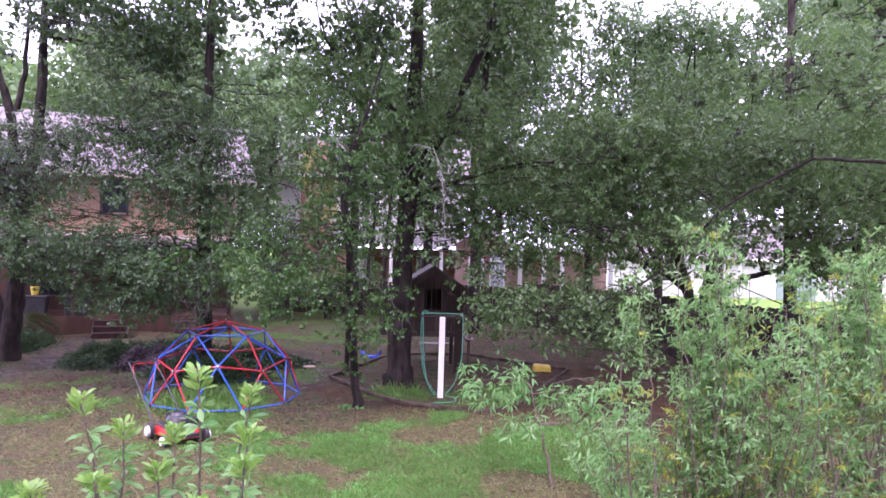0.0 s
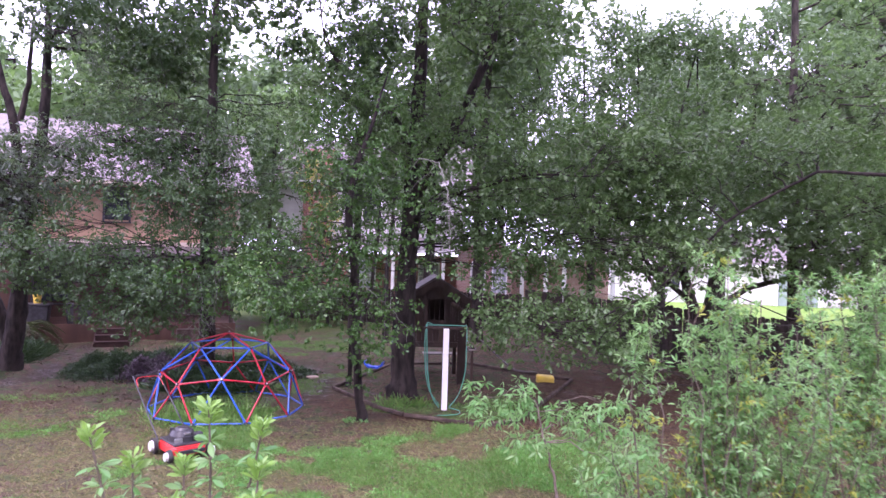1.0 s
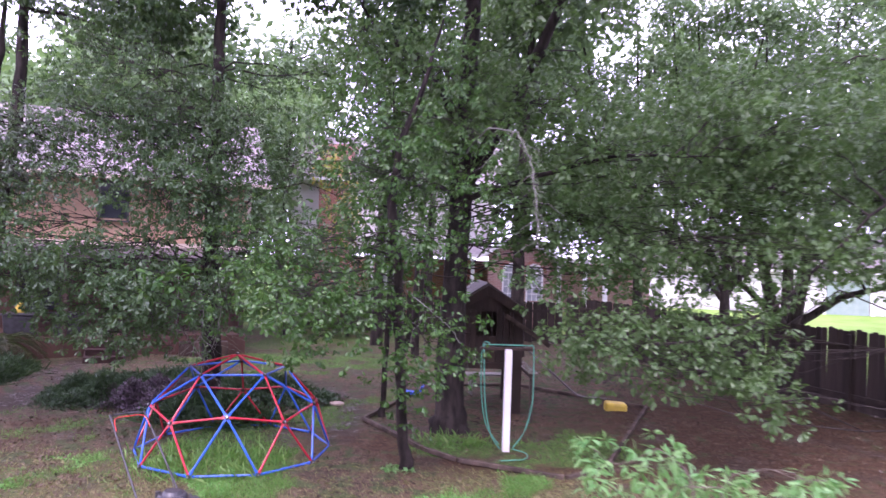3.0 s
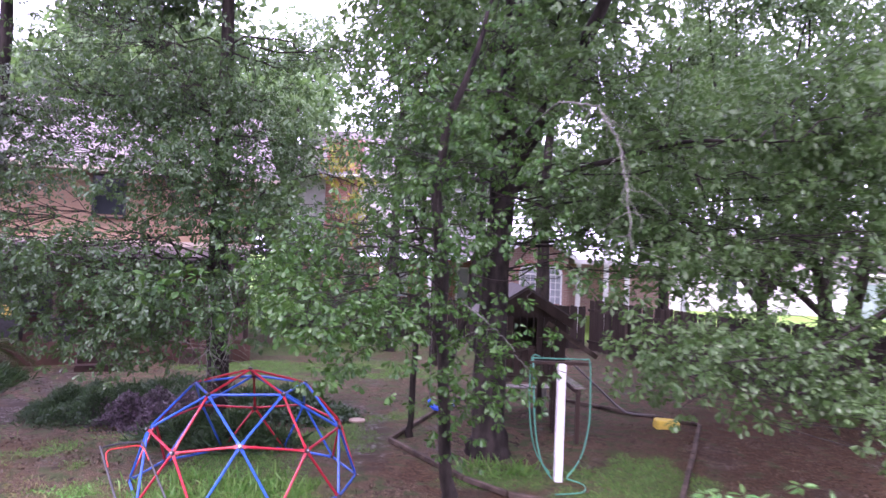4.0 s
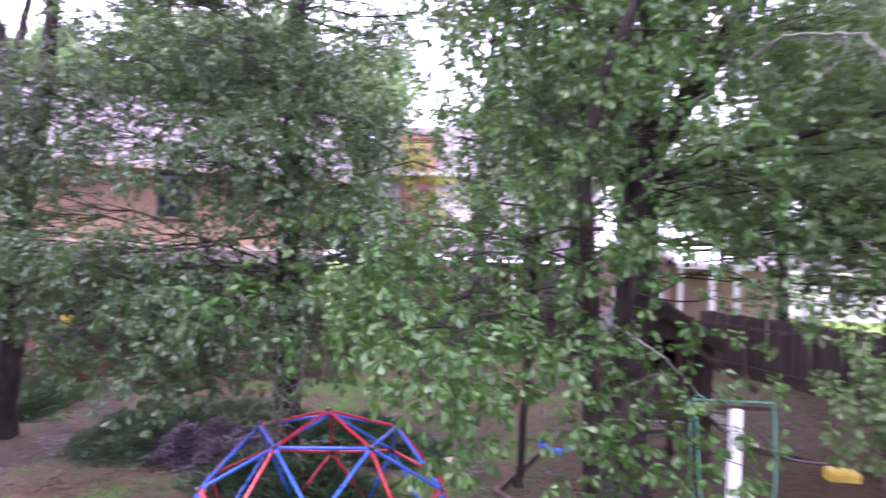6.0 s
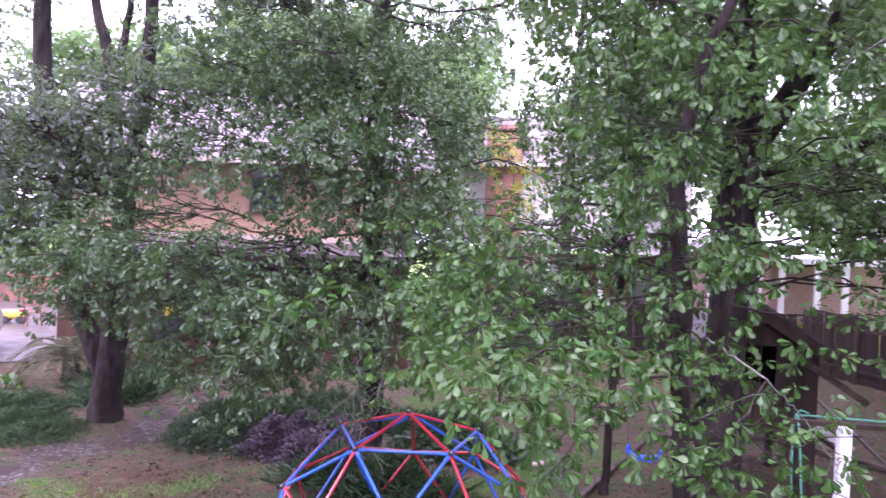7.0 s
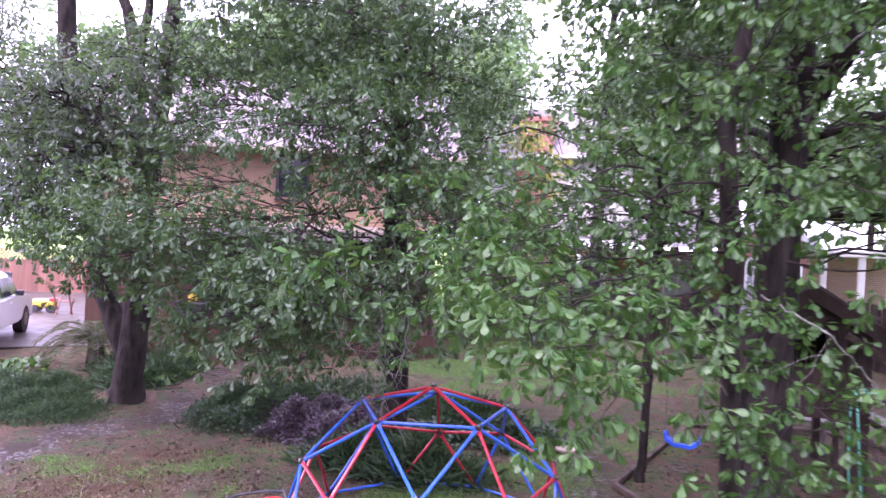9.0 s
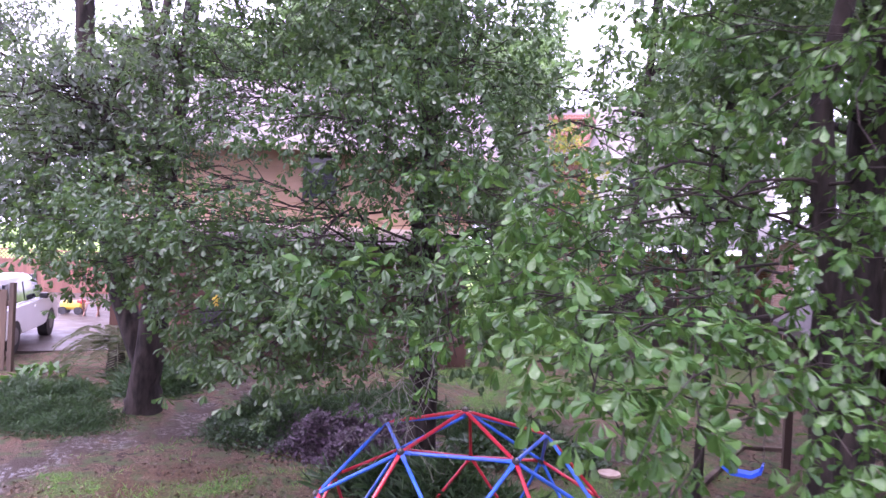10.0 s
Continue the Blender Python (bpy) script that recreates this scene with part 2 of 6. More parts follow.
def groundmat():
    """Red clay, leaf litter, moss and wet ground, laid out by the sheet's own masks."""
    m = bpy.data.materials.new("yard_soil")
    m.use_nodes = True
    N, L = m.node_tree.nodes, m.node_tree.links
    p = N["Principled BSDF"]
    tc = N.new("ShaderNodeTexCoord")

    def noise_(scale, detail=6):
        n = N.new("ShaderNodeTexNoise")
        n.inputs["Scale"].default_value, n.inputs["Detail"].default_value = scale, detail
        L.new(tc.outputs["Object"], n.inputs["Vector"])
        return n.outputs["Fac"]

    def rng(v, a, b, c=0.0, d=1.0):
        r = N.new("ShaderNodeMapRange")
        for k, x in (("From Min", a), ("From Max", b), ("To Min", c), ("To Max", d)):
            r.inputs[k].default_value = x
        L.new(v, r.inputs["Value"])
        return r.outputs["Result"]

    def mix(f, a, b):
        x = N.new("ShaderNodeMix")
        x.data_type = "RGBA"
        for s, v in ((x.inputs["Factor"], f), (x.inputs["A"], a), (x.inputs["B"], b)):
            if isinstance(v, tuple):
                s.default_value = (*v, 1)
            else:
                L.new(v, s)
        return x.outputs["Result"]

    def attr(k):
        a = N.new("ShaderNodeAttribute")
        a.attribute_name = k
        return a.outputs["Fac"]

    def mul(a, b):
        x = N.new("ShaderNodeMath")
        x.operation = "MULTIPLY"
        L.new(a, x.inputs[0])
        L.new(b, x.inputs[1])
        return x.outputs[0]

    soil = mix(rng(noise_(1.3), 0.35, 0.65), (0.026, 0.017, 0.01), (0.062, 0.04, 0.024))
    soil = mix(rng(noise_(0.55, 4), 0.47, 0.6), soil, (0.09, 0.049, 0.031))
    soil = mix(rng(noise_(22), 0.45, 0.65), soil, (0.085, 0.058, 0.036))
    soil = mix(rng(noise_(70, 4), 0.5, 0.62), soil, (0.022, 0.014, 0.011))
    soil = mix(rng(noise_(120, 3), 0.55, 0.63), soil, (0.25, 0.19, 0.14))
    soil = mix(rng(noise_(3.5), 0.48, 0.58), soil, (0.05, 0.068, 0.028))
    soil = mix(rng(noise_(9), 0.58, 0.64), soil, (0.016, 0.011, 0.008))
    mulch = mix(rng(noise_(25), 0.4, 0.6), (0.03, 0.018, 0.011), (0.088, 0.052, 0.03))
    col = mix(mul(attr("mulch"), rng(noise_(3), 0.3, 0.5)), soil, mulch)
    moss = mix(rng(noise_(25), 0.4, 0.6), (0.024, 0.066, 0.014), (0.045, 0.1, 0.022))
    moss = mix(rng(noise_(80, 3), 0.52, 0.66), moss, (0.2, 0.2, 0.08))
    straw = mix(rng(noise_(45), 0.42, 0.6), (0.056, 0.055, 0.024), (0.135, 0.125, 0.055))
    col = mix(mul(attr("straw"), rng(noise_(12), 0.4, 0.55)), col, straw)
    col = mix(mul(attr("grass"), rng(noise_(9), 0.36, 0.46)), col, moss)
    lawn = mix(rng(noise_(0.8), 0.35, 0.65), (0.15, 0.27, 0.05), (0.2, 0.32, 0.08))
    col = mix(attr("lawn"), col, lawn)
    wet = mul(attr("wet"), rng(noise_(1.6, 3), 0.36, 0.5))
    top = N.new("ShaderNodeMath")
    top.operation = "MAXIMUM"
    L.new(wet, top.inputs[0])
    L.new(mul(rng(noise_(0.9, 3), 0.56, 0.66, 0.0, 0.45), rng(attr("lawn"), 0, 1, 1, 0)), top.inputs[1])
    wet = top.outputs[0]
    col = mix(wet, col, (0.045, 0.033, 0.025))
    wet = mul(mul(wet, rng(noise_(1.9, 2), 0.44, 0.56, 0.1, 1.0)), rng(noise_(13, 3), 0.47, 0.58, 0.12, 1.0))
    L.new(col, p.inputs["Base Color"])
    L.new(rng(wet, 0.0, 1.0, 0.8, 0.2), p.inputs["Roughness"])
    L.new(rng(wet, 0.0, 1.0, 0.1, 0.45), p.inputs["Specular IOR Level"])
    bp = N.new("ShaderNodeBump")
    bp.inputs["Strength"].default_value, bp.inputs["Distance"].default_value = 0.9, 0.04
    L.new(mul(noise_(35), rng(wet, 0, 1, 1, 0.55)), bp.inputs["Height"])
    L.new(bp.outputs[0], p.inputs["Normal"])
    return m


M_GROUND = groundmat()

# ---- building tools ----
def mesh_from(name, verts, tris, material, parent=None, smooth=False):
    """One object from arrays of corners and triangles."""
    verts = np.asarray(verts, np.float32).reshape(-1, 3)
    tris = np.asarray(tris, np.int32).reshape(-1, 3)
    me = bpy.data.meshes.new(name)
    me.vertices.add(len(verts))
    me.vertices.foreach_set("co", verts.ravel())
    me.loops.add(tris.size)
    me.loops.foreach_set("vertex_index", tris.ravel())
    me.polygons.add(len(tris))
    me.polygons.foreach_set("loop_start", np.arange(0, tris.size, 3, dtype=np.int32))
    me.polygons.foreach_set("loop_total", np.full(len(tris), 3, np.int32))
    if smooth:
        me.polygons.foreach_set("use_smooth", np.ones(len(tris), bool))
    me.update(calc_edges=True)
    me.materials.append(material)
    ob = new(name, me)
    if parent:
        ob.parent = parent
    return ob


def part(name, bm, material, parent=None, label="", smooth=False):
    """Links a bmesh as one mesh object under a thing or a part."""
    me = bpy.data.meshes.new(name)
    bmesh.ops.recalc_face_normals(bm, faces=bm.faces)
    for f in bm.faces:
        f.smooth = smooth
    bm.to_mesh(me)
    bm.free()
    me.materials.append(material)
    ob = new(name, me)
    if parent:
        ob.parent = parent
    if label:
        ob["label"] = label
    return ob


def thing(name, label, category, m=None, group="", kind=""):
    ob = new(name)
    ob.empty_display_size = 0.1
    if m is not None:
        ob.matrix_world = m
    return tagged(ob, label, category, group, kind)


def box(bm, c, s, m=None, bevel=0.0):
    """A box of size s about c, with softened edges."""
    r = bmesh.ops.create_cube(bm, size=1.0, matrix=(m or Matrix()) @ Matrix.Translation(c) @ Matrix.Diagonal((*s, 1)))
    if bevel:
        es = list({e for v in r["verts"] for e in v.link_edges})
        bmesh.ops.bevel(bm, geom=es, offset=bevel, segments=2, affect="EDGES", profile=0.5)
    return bm


def boxed(c, s, m=None, bevel=0.0):
    return box(bmesh.new(), c, s, m, bevel)


def rod(bm, a, b, r, r2=None, seg=10):
    a, b = Vector(a), Vector(b)
    d = b - a
    m = Matrix.Translation((a + b) / 2) @ d.to_track_quat("Z", "Y").to_matrix().to_4x4()
    bmesh.ops.create_cone(bm, cap_ends=True, segments=seg, radius1=r, radius2=r if r2 is None else r2, depth=d.length, matrix=m)
    return bm


def prism(bm, outline, y0, y1, m=None):
    """An outline in x and z, pushed from y0 to y1."""
    m = m or Matrix()
    a = [bm.verts.new(m @ Vector((x, y0, z))) for x, z in outline]
    b = [bm.verts.new(m @ Vector((x, y1, z))) for x, z in outline]
    bm.faces.new(a)
    bm.faces.new(b[::-1])
    n = len(a)
    for i in range(n):
        bm.faces.new((a[i], b[i], b[(i + 1) % n], a[(i + 1) % n]))
    return bm


def tube_arrays(pts, radii, sides=7):
    """Corners and triangles of a tapered tube along a path."""
    pts = np.asarray(pts, float)
    radii = np.asarray(radii, float)
    n = len(pts)
    tang = np.gradient(pts, axis=0)
    tang /= np.linalg.norm(tang, axis=1)[:, None] + 1e-9
    ref = np.where(np.abs(tang[:, 2:3]) > 0.9, np.array([[1.0, 0, 0]]), np.array([[0, 0, 1.0]]))
    u = np.cross(tang, ref)
    u /= np.linalg.norm(u, axis=1)[:, None] + 1e-9
    v = np.cross(tang, u)
    a = np.linspace(0, 2 * np.pi, sides, endpoint=False)
    ring = u[:, None, :] * np.cos(a)[None, :, None] + v[:, None, :] * np.sin(a)[None, :, None]
    vs = (pts[:, None, :] + ring * radii[:, None, None]).reshape(-1, 3)
    i = np.arange(n - 1)[:, None] * sides
    j = np.arange(sides)[None, :]
    k = (j + 1) % sides
    q = np.stack([i + j, i + k, i + sides + k, i + j, i + sides + k, i + sides + j], -1).reshape(-1, 3)
    return vs, q


def join_arrays(bits):
    vs, ts, o = [], [], 0
    for v, t in bits:
        vs.append(v)
        ts.append(t + o)
        o += len(v)
    return np.concatenate(vs), np.concatenate(ts)


def wander(rng, a, b, n=7, wob=0.12, sag=0.0):
    """A crooked path from a to b."""
    a, b = np.asarray(a, float), np.asarray(b, float)
    s = np.linspace(0, 1, n)[:, None]
    p = a + (b - a) * s
    L = np.linalg.norm(b - a)
    off = np.cumsum(rng.normal(0, 1, (n, 3)), axis=0)
    off -= off[0] + (off[-1] - off[0]) * s
    p = p + off * wob * L / n
    p[:, 2] += sag * L * np.sin(np.pi * s[:, 0])
    return p


# leaf outlines: corners (across, along, up) and triangles
def outline_leaf(half, fold=0.05, droop=0.12):
    """half: (along, half width) pairs from stalk to tip."""
    n = len(half)
    v = [(0, 0, 0)]
    for along, w in half:
        v.append((-w, along, fold * (w > 0) - droop * along ** 2))
    for along, w in half:
        v.append((w, along, fold * (w > 0) - droop * along ** 2))
    v.append((0, 1, -droop))
    tip = 2 * n + 1
    v.append((0, 0.55, -droop * 0.3))
    mid = 2 * n + 2
    left = [0] + list(range(1, n + 1)) + [tip]
    right = [0] + list(range(n + 1, 2 * n + 1)) + [tip]
    t = [(left[i + 1], left[i], mid) for i in range(len(left) - 1)] + [(right[i], right[i + 1], mid) for i in range(len(right) - 1)]
    return np.array(v, float), np.array(t, int)


LEAVES = {
    "oak": outline_leaf([(0.35, 0.055), (0.76, 0.215), (0.94, 0.17)], 0.05, 0.22),
    "spoon": outline_leaf([(0.4, 0.07), (0.84, 0.2)], 0.04, 0.2),
    "wavy": outline_leaf([(0.3, 0.1), (0.62, 0.175), (0.85, 0.11)], 0.06, 0.22),
    "lance": outline_leaf([(0.3, 0.12), (0.65, 0.11)], 0.03, 0.3),
    "broad": outline_leaf([(0.3, 0.2), (0.6, 0.24)], 0.05, 0.25),
    "plain": (np.array([(0, 0, 0), (-0.25, 0.62, 0.05), (0, 1, -0.08), (0.25, 0.62, 0.05)], float), np.array([(0, 2, 1), (0, 3, 2)])),
    "blade": (np.array([(-0.03, 0, 0), (0.03, 0, 0), (0.02, 0.6, -0.04), (0, 1, -0.2)], float), np.array([(0, 1, 2), (0, 2, 3)])),
}


def unit(v):
    return v / (np.linalg.norm(v, axis=-1, keepdims=True) + 1e-9)


def leaf_arrays(rng, at, way, size, kind, upness=0.6):
    """Leaves that stand at the points, along the ways."""
    bv, bt = LEAVES[kind]
    n = len(at)
    way = unit(way)
    up = np.array([0, 0, 1.0]) * upness + rng.normal(0, 0.45, (n, 3))
    side = unit(np.cross(way, up))
    nor = np.cross(side, way)
    s = size[:, None, None] if np.ndim(size) else size
    v = at[:, None, :] + s * (bv[None, :, 0:1] * side[:, None] + bv[None, :, 1:2] * way[:, None] + bv[None, :, 2:3] * nor[:, None])
    t = bt[None] + (np.arange(n) * len(bv))[:, None, None]
    return v.reshape(-1, 3), t.reshape(-1, 3)


def in_ball(rng, n):
    d = unit(rng.normal(0, 1, (n, 3)))
    return d * (rng.random((n, 1)) ** (1 / 2.4))


def foliage(rng, blobs, kind, size, per_tip=6, spread=0.22, droop=0.25, flat=0.7, reach=0.0):
    """Twig tips crowd round random nodes inside each blob (x, y, z, rx, ry, rz, nodes, tips for each node); leaves fan out from each tip."""
    at, way, nodes = [], [], []
    for cx, cy, cz, rx, ry, rz, nn, nt in blobs:
        c = np.array([cx, cy, cz])
        node = c + in_ball(rng, nn) * np.array([rx, ry, rz])
        nodes.append(node)
        tips = np.repeat(node, nt, axis=0)
        tips = tips + rng.normal(0, 1, tips.shape) * np.array([spread, spread, spread * flat])
        out = unit(tips - np.repeat(node, nt, axis=0) + 0.25 * unit(tips - c))
        p = np.repeat(tips, per_tip, axis=0)
        # a whorl round each tip
        ax = unit(out + rng.normal(0, 0.35, out.shape) + np.array([0, 0, 0.15]))
        e1 = unit(np.cross(ax, rng.normal(0, 1, ax.shape)))
        e2 = np.cross(ax, e1)
        ang = (np.arange(per_tip) * (2 * np.pi / per_tip))[None, :] + rng.normal(0, 0.3, (len(tips), per_tip))
        open_ = rng.uniform(0.75, 1.45, (len(tips), per_tip))
        w = ax[:, None] * np.cos(open_)[..., None] + (e1[:, None] * np.cos(ang)[..., None] + e2[:, None] * np.sin(ang)[..., None]) * np.sin(open_)[..., None]
        w = w.reshape(-1, 3) + rng.normal(0, 0.15, p.shape)
        w[:, 2] -= droop
        at.append(p + unit(w) * size * 0.15)
        way.append(w)
    at, way = np.concatenate(at), np.concatenate(way)
    sz = size * rng.uniform(0.65, 1.2, len(at))
    return leaf_arrays(rng, at, way, sz, kind), nodes


def tree(name, label, category, trunk, blobs, kind, size, leaf_material, seed, bark=None, forks=(), group="", per_tip=6, spread=0.22,
         droop=0.25, limb_r=0.05, twigs=True, extra=None, sag=0.06, thin=1.0):
    """trunk: rows x, y, z, radius. A limb runs from the stem to each blob, twigs to its nodes, and leaves crowd round those."""
    rng = np.random.default_rng(seed)
    bark = bark or M_BARK
    t = np.array(trunk, float)
    blobs = [(*b[:6], max(2, round(b[6] * thin * 6 / per_tip)), b[7]) for b in blobs]
    root = thing(name, label, category, Matrix.Translation(t[0, :3]), group)
    base = t[0, :3].copy()
    # stem, resampled with a little wander
    s = np.linspace(0, len(t) - 1, 5 * len(t))
    cols = np.stack([np.interp(s, np.arange(len(t)), t[:, k]) for k in range(4)], 1)
    cols[1:, :2] += np.cumsum(rng.normal(0, 0.012, (len(cols) - 1, 2)), axis=0)
    vs, ts = tube_arrays(cols[:, :3], cols[:, 3], 14)
    lump = rng.normal(0, 1, len(vs)) * 0.06 * np.repeat(cols[:, 3], 14)
    vs += unit(vs - np.repeat(cols[:, :3], 14, axis=0)) * lump[:, None]
    mesh_from("trunk", vs - base, ts, bark, root, True)
    (lv, lt), nodes = foliage(rng, blobs, kind, size, per_tip, spread, droop)
    bits, nlimb = [], 0
    for f in forks:
        f = np.array(f, float)
        ss = np.linspace(0, len(f) - 1, 5 * len(f))
        fc = np.stack([np.interp(ss, np.arange(len(f)), f[:, k]) for k in range(4)], 1)
        fc[1:, :3] += np.cumsum(rng.normal(0, 0.012, (len(fc) - 1, 3)), axis=0)
        fv, ft = tube_arrays(fc[:, :3], fc[:, 3], 8)
        mesh_from("limb", fv - base, ft, bark, root, True)
        cols = np.concatenate([cols, fc])
    for b, nd in zip(blobs, nodes):
        c = np.array(b[:3])
        # leave the stem below the blob, at the nearest point that lies lower
        cand = cols[cols[:, 2] < c[2] + 0.2]
        cand = cand if len(cand) else cols[:1]
        d = np.linalg.norm(cand[:, :3] - c, axis=1) + 0.6 * (cand[:, 2] < 0.8)
        k = int(np.argmin(d))
        r0 = min(limb_r, cand[k, 3] * 0.75)
        p = wander(rng, cand[k, :3], c, 8, 0.35, sag)
        pv, pt = tube_arrays(p, np.linspace(r0, r0 * 0.3, 8), 6)
        mesh_from("limb", pv - base, pt, bark, root, True)
        if twigs:
            step = max(1, len(nd) // 30)
            for q in nd[::step]:
                p2 = wander(rng, p[rng.integers(4, 8)], q, 5, 0.3, 0.0)
                bits.append(tube_arrays(p2, np.linspace(r0 * 0.3, 0.004, 5), 4))
    if bits:
        bv, bt = join_arrays(bits)
        tagged(mesh_from("twig_mass", bv - base, bt, bark, root, True), kind="stuff")
    mesh_from("crown", lv - base, lt, leaf_material, root, kind != "plain")
    if extra:
        for nm, blobs2, kind2, size2, m2, lab2 in extra:
            (ev, et), _ = foliage(rng, blobs2, kind2, size2, per_tip, spread, droop)
            o = tagged(mesh_from(nm, ev - base, et, m2, root), kind="stuff")
            o["label"] = lab2
    return root

# ---- ground: one sheet to the horizon ----
def smooth(a, b, x):
    s = np.clip((x - a) / (b - a), 0, 1)
    return s * s * (3 - 2 * s)


def fence_side(x, y):
    """Metres beyond the line of the side fence."""
    return (x - 7.2) * 0.889 + (y - 20.7) * 0.459


def height(x, y):
    h = 0.75 * smooth(29, 43, y) * smooth(-14, -4, x) * (1 - 0.45 * smooth(6, 10, x))
    h = np.maximum(h, 0.4 * smooth(4, 22, fence_side(x, y)))
    return h + 0.03 * np.sin(0.9 * x + 0.5 * y) * np.sin(0.7 * y - 0.4 * x) + 0.035 * (vnoise(x, y, 0.6, 21) - 0.5)


def patch(x, y, cx, cy, rx, ry, soft=0.5):
    d = np.sqrt(((x - cx) / rx) ** 2 + ((y - cy) / ry) ** 2)
    return 1 - smooth(1 - soft, 1 + soft, d)


def band(x, y, pts, w):
    """1 along a line of points."""
    best = np.full(x.shape, 1e9)
    for (ax, ay), (bx, by) in zip(pts[:-1], pts[1:]):
        L2 = (bx - ax) ** 2 + (by - ay) ** 2
        t = np.clip(((x - ax) * (bx - ax) + (y - ay) * (by - ay)) / L2, 0, 1)
        best = np.minimum(best, np.hypot(x - ax - t * (bx - ax), y - ay - t * (by - ay)))
    return 1 - smooth(w * 0.5, w * 1.4, best)


def grass_mask(x, y):
    g = 0.85 * patch(x, y, 0.6, 10.3, 2.2, 2.7, 0.4)
    g = np.maximum(g, 0.55 * patch(x, y, -3.2, 9.5, 3.0, 2.6, 0.5))
    g = np.maximum(g, 0.3 * patch(x, y, -7.6, 10.6, 3.4, 1.9, 0.6))
    g = np.maximum(g, 0.4 * patch(x, y, -9.4, 13.5, 0.6, 0.4, 0.5))
    g = np.maximum(g, 0.35 * patch(x, y, -7.2, 14.8, 1.2, 0.7, 0.5))
    g = np.maximum(g, 0.6 * patch(x, y, -3.4, 16.6, 1.2, 1.6, 0.6))
    g = np.maximum(g, 0.8 * patch(x, y, -4.5, 13.5, 1.3, 1.4, 0.4))
    g = np.maximum(g, 0.75 * patch(x, y, -1.0, 14.6, 0.9, 0.7, 0.5))
    g = np.maximum(g, 0.55 * patch(x, y, 0.7, 14.9, 1.5, 1.1, 0.5))
    g = np.maximum(g, 0.3 * patch(x, y, -7.6, 14.0, 1.2, 0.7, 0.5))
    g = np.maximum(g, 0.6 * patch(x, y, -6.2, 23.5, 3.2, 5.0, 0.6))
    return np.maximum(g, 0.75 * patch(x, y, -7.5, 30, 6.0, 6.0, 0.6))


def vnoise(x, y, cell, seed):
    """Smooth lattice noise, 0 to 1."""
    g = np.random.default_rng(seed).random((256, 256))
    u, v = np.asarray(x) / cell, np.asarray(y) / cell
    i, j = np.floor(u).astype(int), np.floor(v).astype(int)
    fu, fv = u - i, v - j
    fu, fv = fu * fu * (3 - 2 * fu), fv * fv * (3 - 2 * fv)
    a, b = g[i % 256, j % 256], g[(i + 1) % 256, j % 256]
    c, d = g[i % 256, (j + 1) % 256], g[(i + 1) % 256, (j + 1) % 256]
    return (a * (1 - fu) + b * fu) * (1 - fv) + (c * (1 - fu) + d * fu) * fv


def tufts(x, y):
    """Where grass grows: broad patches broken into tufts."""
    n = 0.5 * vnoise(x, y, 1.3, 1) + 0.32 * vnoise(x, y, 0.55, 2) + 0.18 * vnoise(x, y, 0.22, 3)
    return smooth(0.55, 0.66, n * 0.85 + 0.3 * grass_mask(x, y))


gx = np.concatenate([[-700, -300, -150, -80, -50, -38, -30, -25], np.arange(-21, 11.01, 0.17), [12, 14, 17, 21, 26, 33, 42, 60, 100, 200, 700]])
gy = np.concatenate([[-600, -200, -80, -30, -12, -6, -2, 0, 2], np.arange(3.5, 26, 0.17), np.arange(26.5, 46, 1.0), [48, 52, 58, 66, 80, 110, 180, 350, 900]])
GX, GY = np.meshgrid(gx, gy)
rngg = np.random.default_rng(11)
GZ = height(GX, GY) + rngg.normal(0, 0.007, GX.shape) * (np.abs(GX) < 25)
nx, ny = len(gx), len(gy)
ii = (np.arange(ny - 1)[:, None] * nx + np.arange(nx - 1)[None]).ravel()
gt = np.concatenate([np.stack([ii, ii + 1, ii + nx + 1], 1), np.stack([ii, ii + nx + 1, ii + nx], 1)])
ground = mesh_from("ground", np.stack([GX.ravel(), GY.ravel(), GZ.ravel()], 1), gt, M_GROUND, None, True)
tagged(ground, "red-brown clay yard with patchy grass and wet mud", "ground", kind="structure")
XF, YF = GX.ravel(), GY.ravel()
masks = {
    "grass": np.clip(tufts(XF, YF) * (grass_mask(XF, YF) > 0.02), 0, 1),
    "straw": np.clip(smooth(0.35, 0.6, vnoise(XF, YF, 1.7, 7) * 0.6 + 0.4 * vnoise(XF, YF, 0.5, 8)) * (1 - smooth(12.6, 13.6, YF)) + 0.6 * grass_mask(XF, YF), 0, 1),
    "mulch": np.clip(np.maximum.reduce([band(XF, YF, [(-2.6, 14.6), (-1.3, 13.6), (0.3, 13.1), (2.2, 13.4)], 0.55), patch(XF, YF, 5.2, 16.5, 3.8, 3.6, 0.4), patch(XF, YF, 4.5, 11, 2.4, 2.5, 0.4), 0.9 * patch(XF, YF, -8.5, 13.6, 0.9, 1.5, 0.5)]), 0, 1),
    "wet": np.clip(np.maximum.reduce([band(XF, YF, [(-10.0, 12.2), (-10.4, 13.6), (-10.65, 14.4), (-10.55, 14.95), (-10.1, 15.75), (-9.85, 16.0), (-10.3, 16.9), (-10.9, 18.3), (-11.3, 19.3), (-11.8, 21)], 0.42), 0.8 * band(XF, YF, [(-3.0, 14.4), (-3.1, 15.6), (-3.3, 17.6), (-4.4, 19.0)], 0.3), 0.7 * patch(XF, YF, -1.9, 15.5, 0.6, 0.5)]), 0, 1),
    "lawn": np.clip(np.maximum(smooth(1.5, 4.0, fence_side(XF, YF)) * (YF > 8), smooth(31, 33, YF)), 0, 1),
}
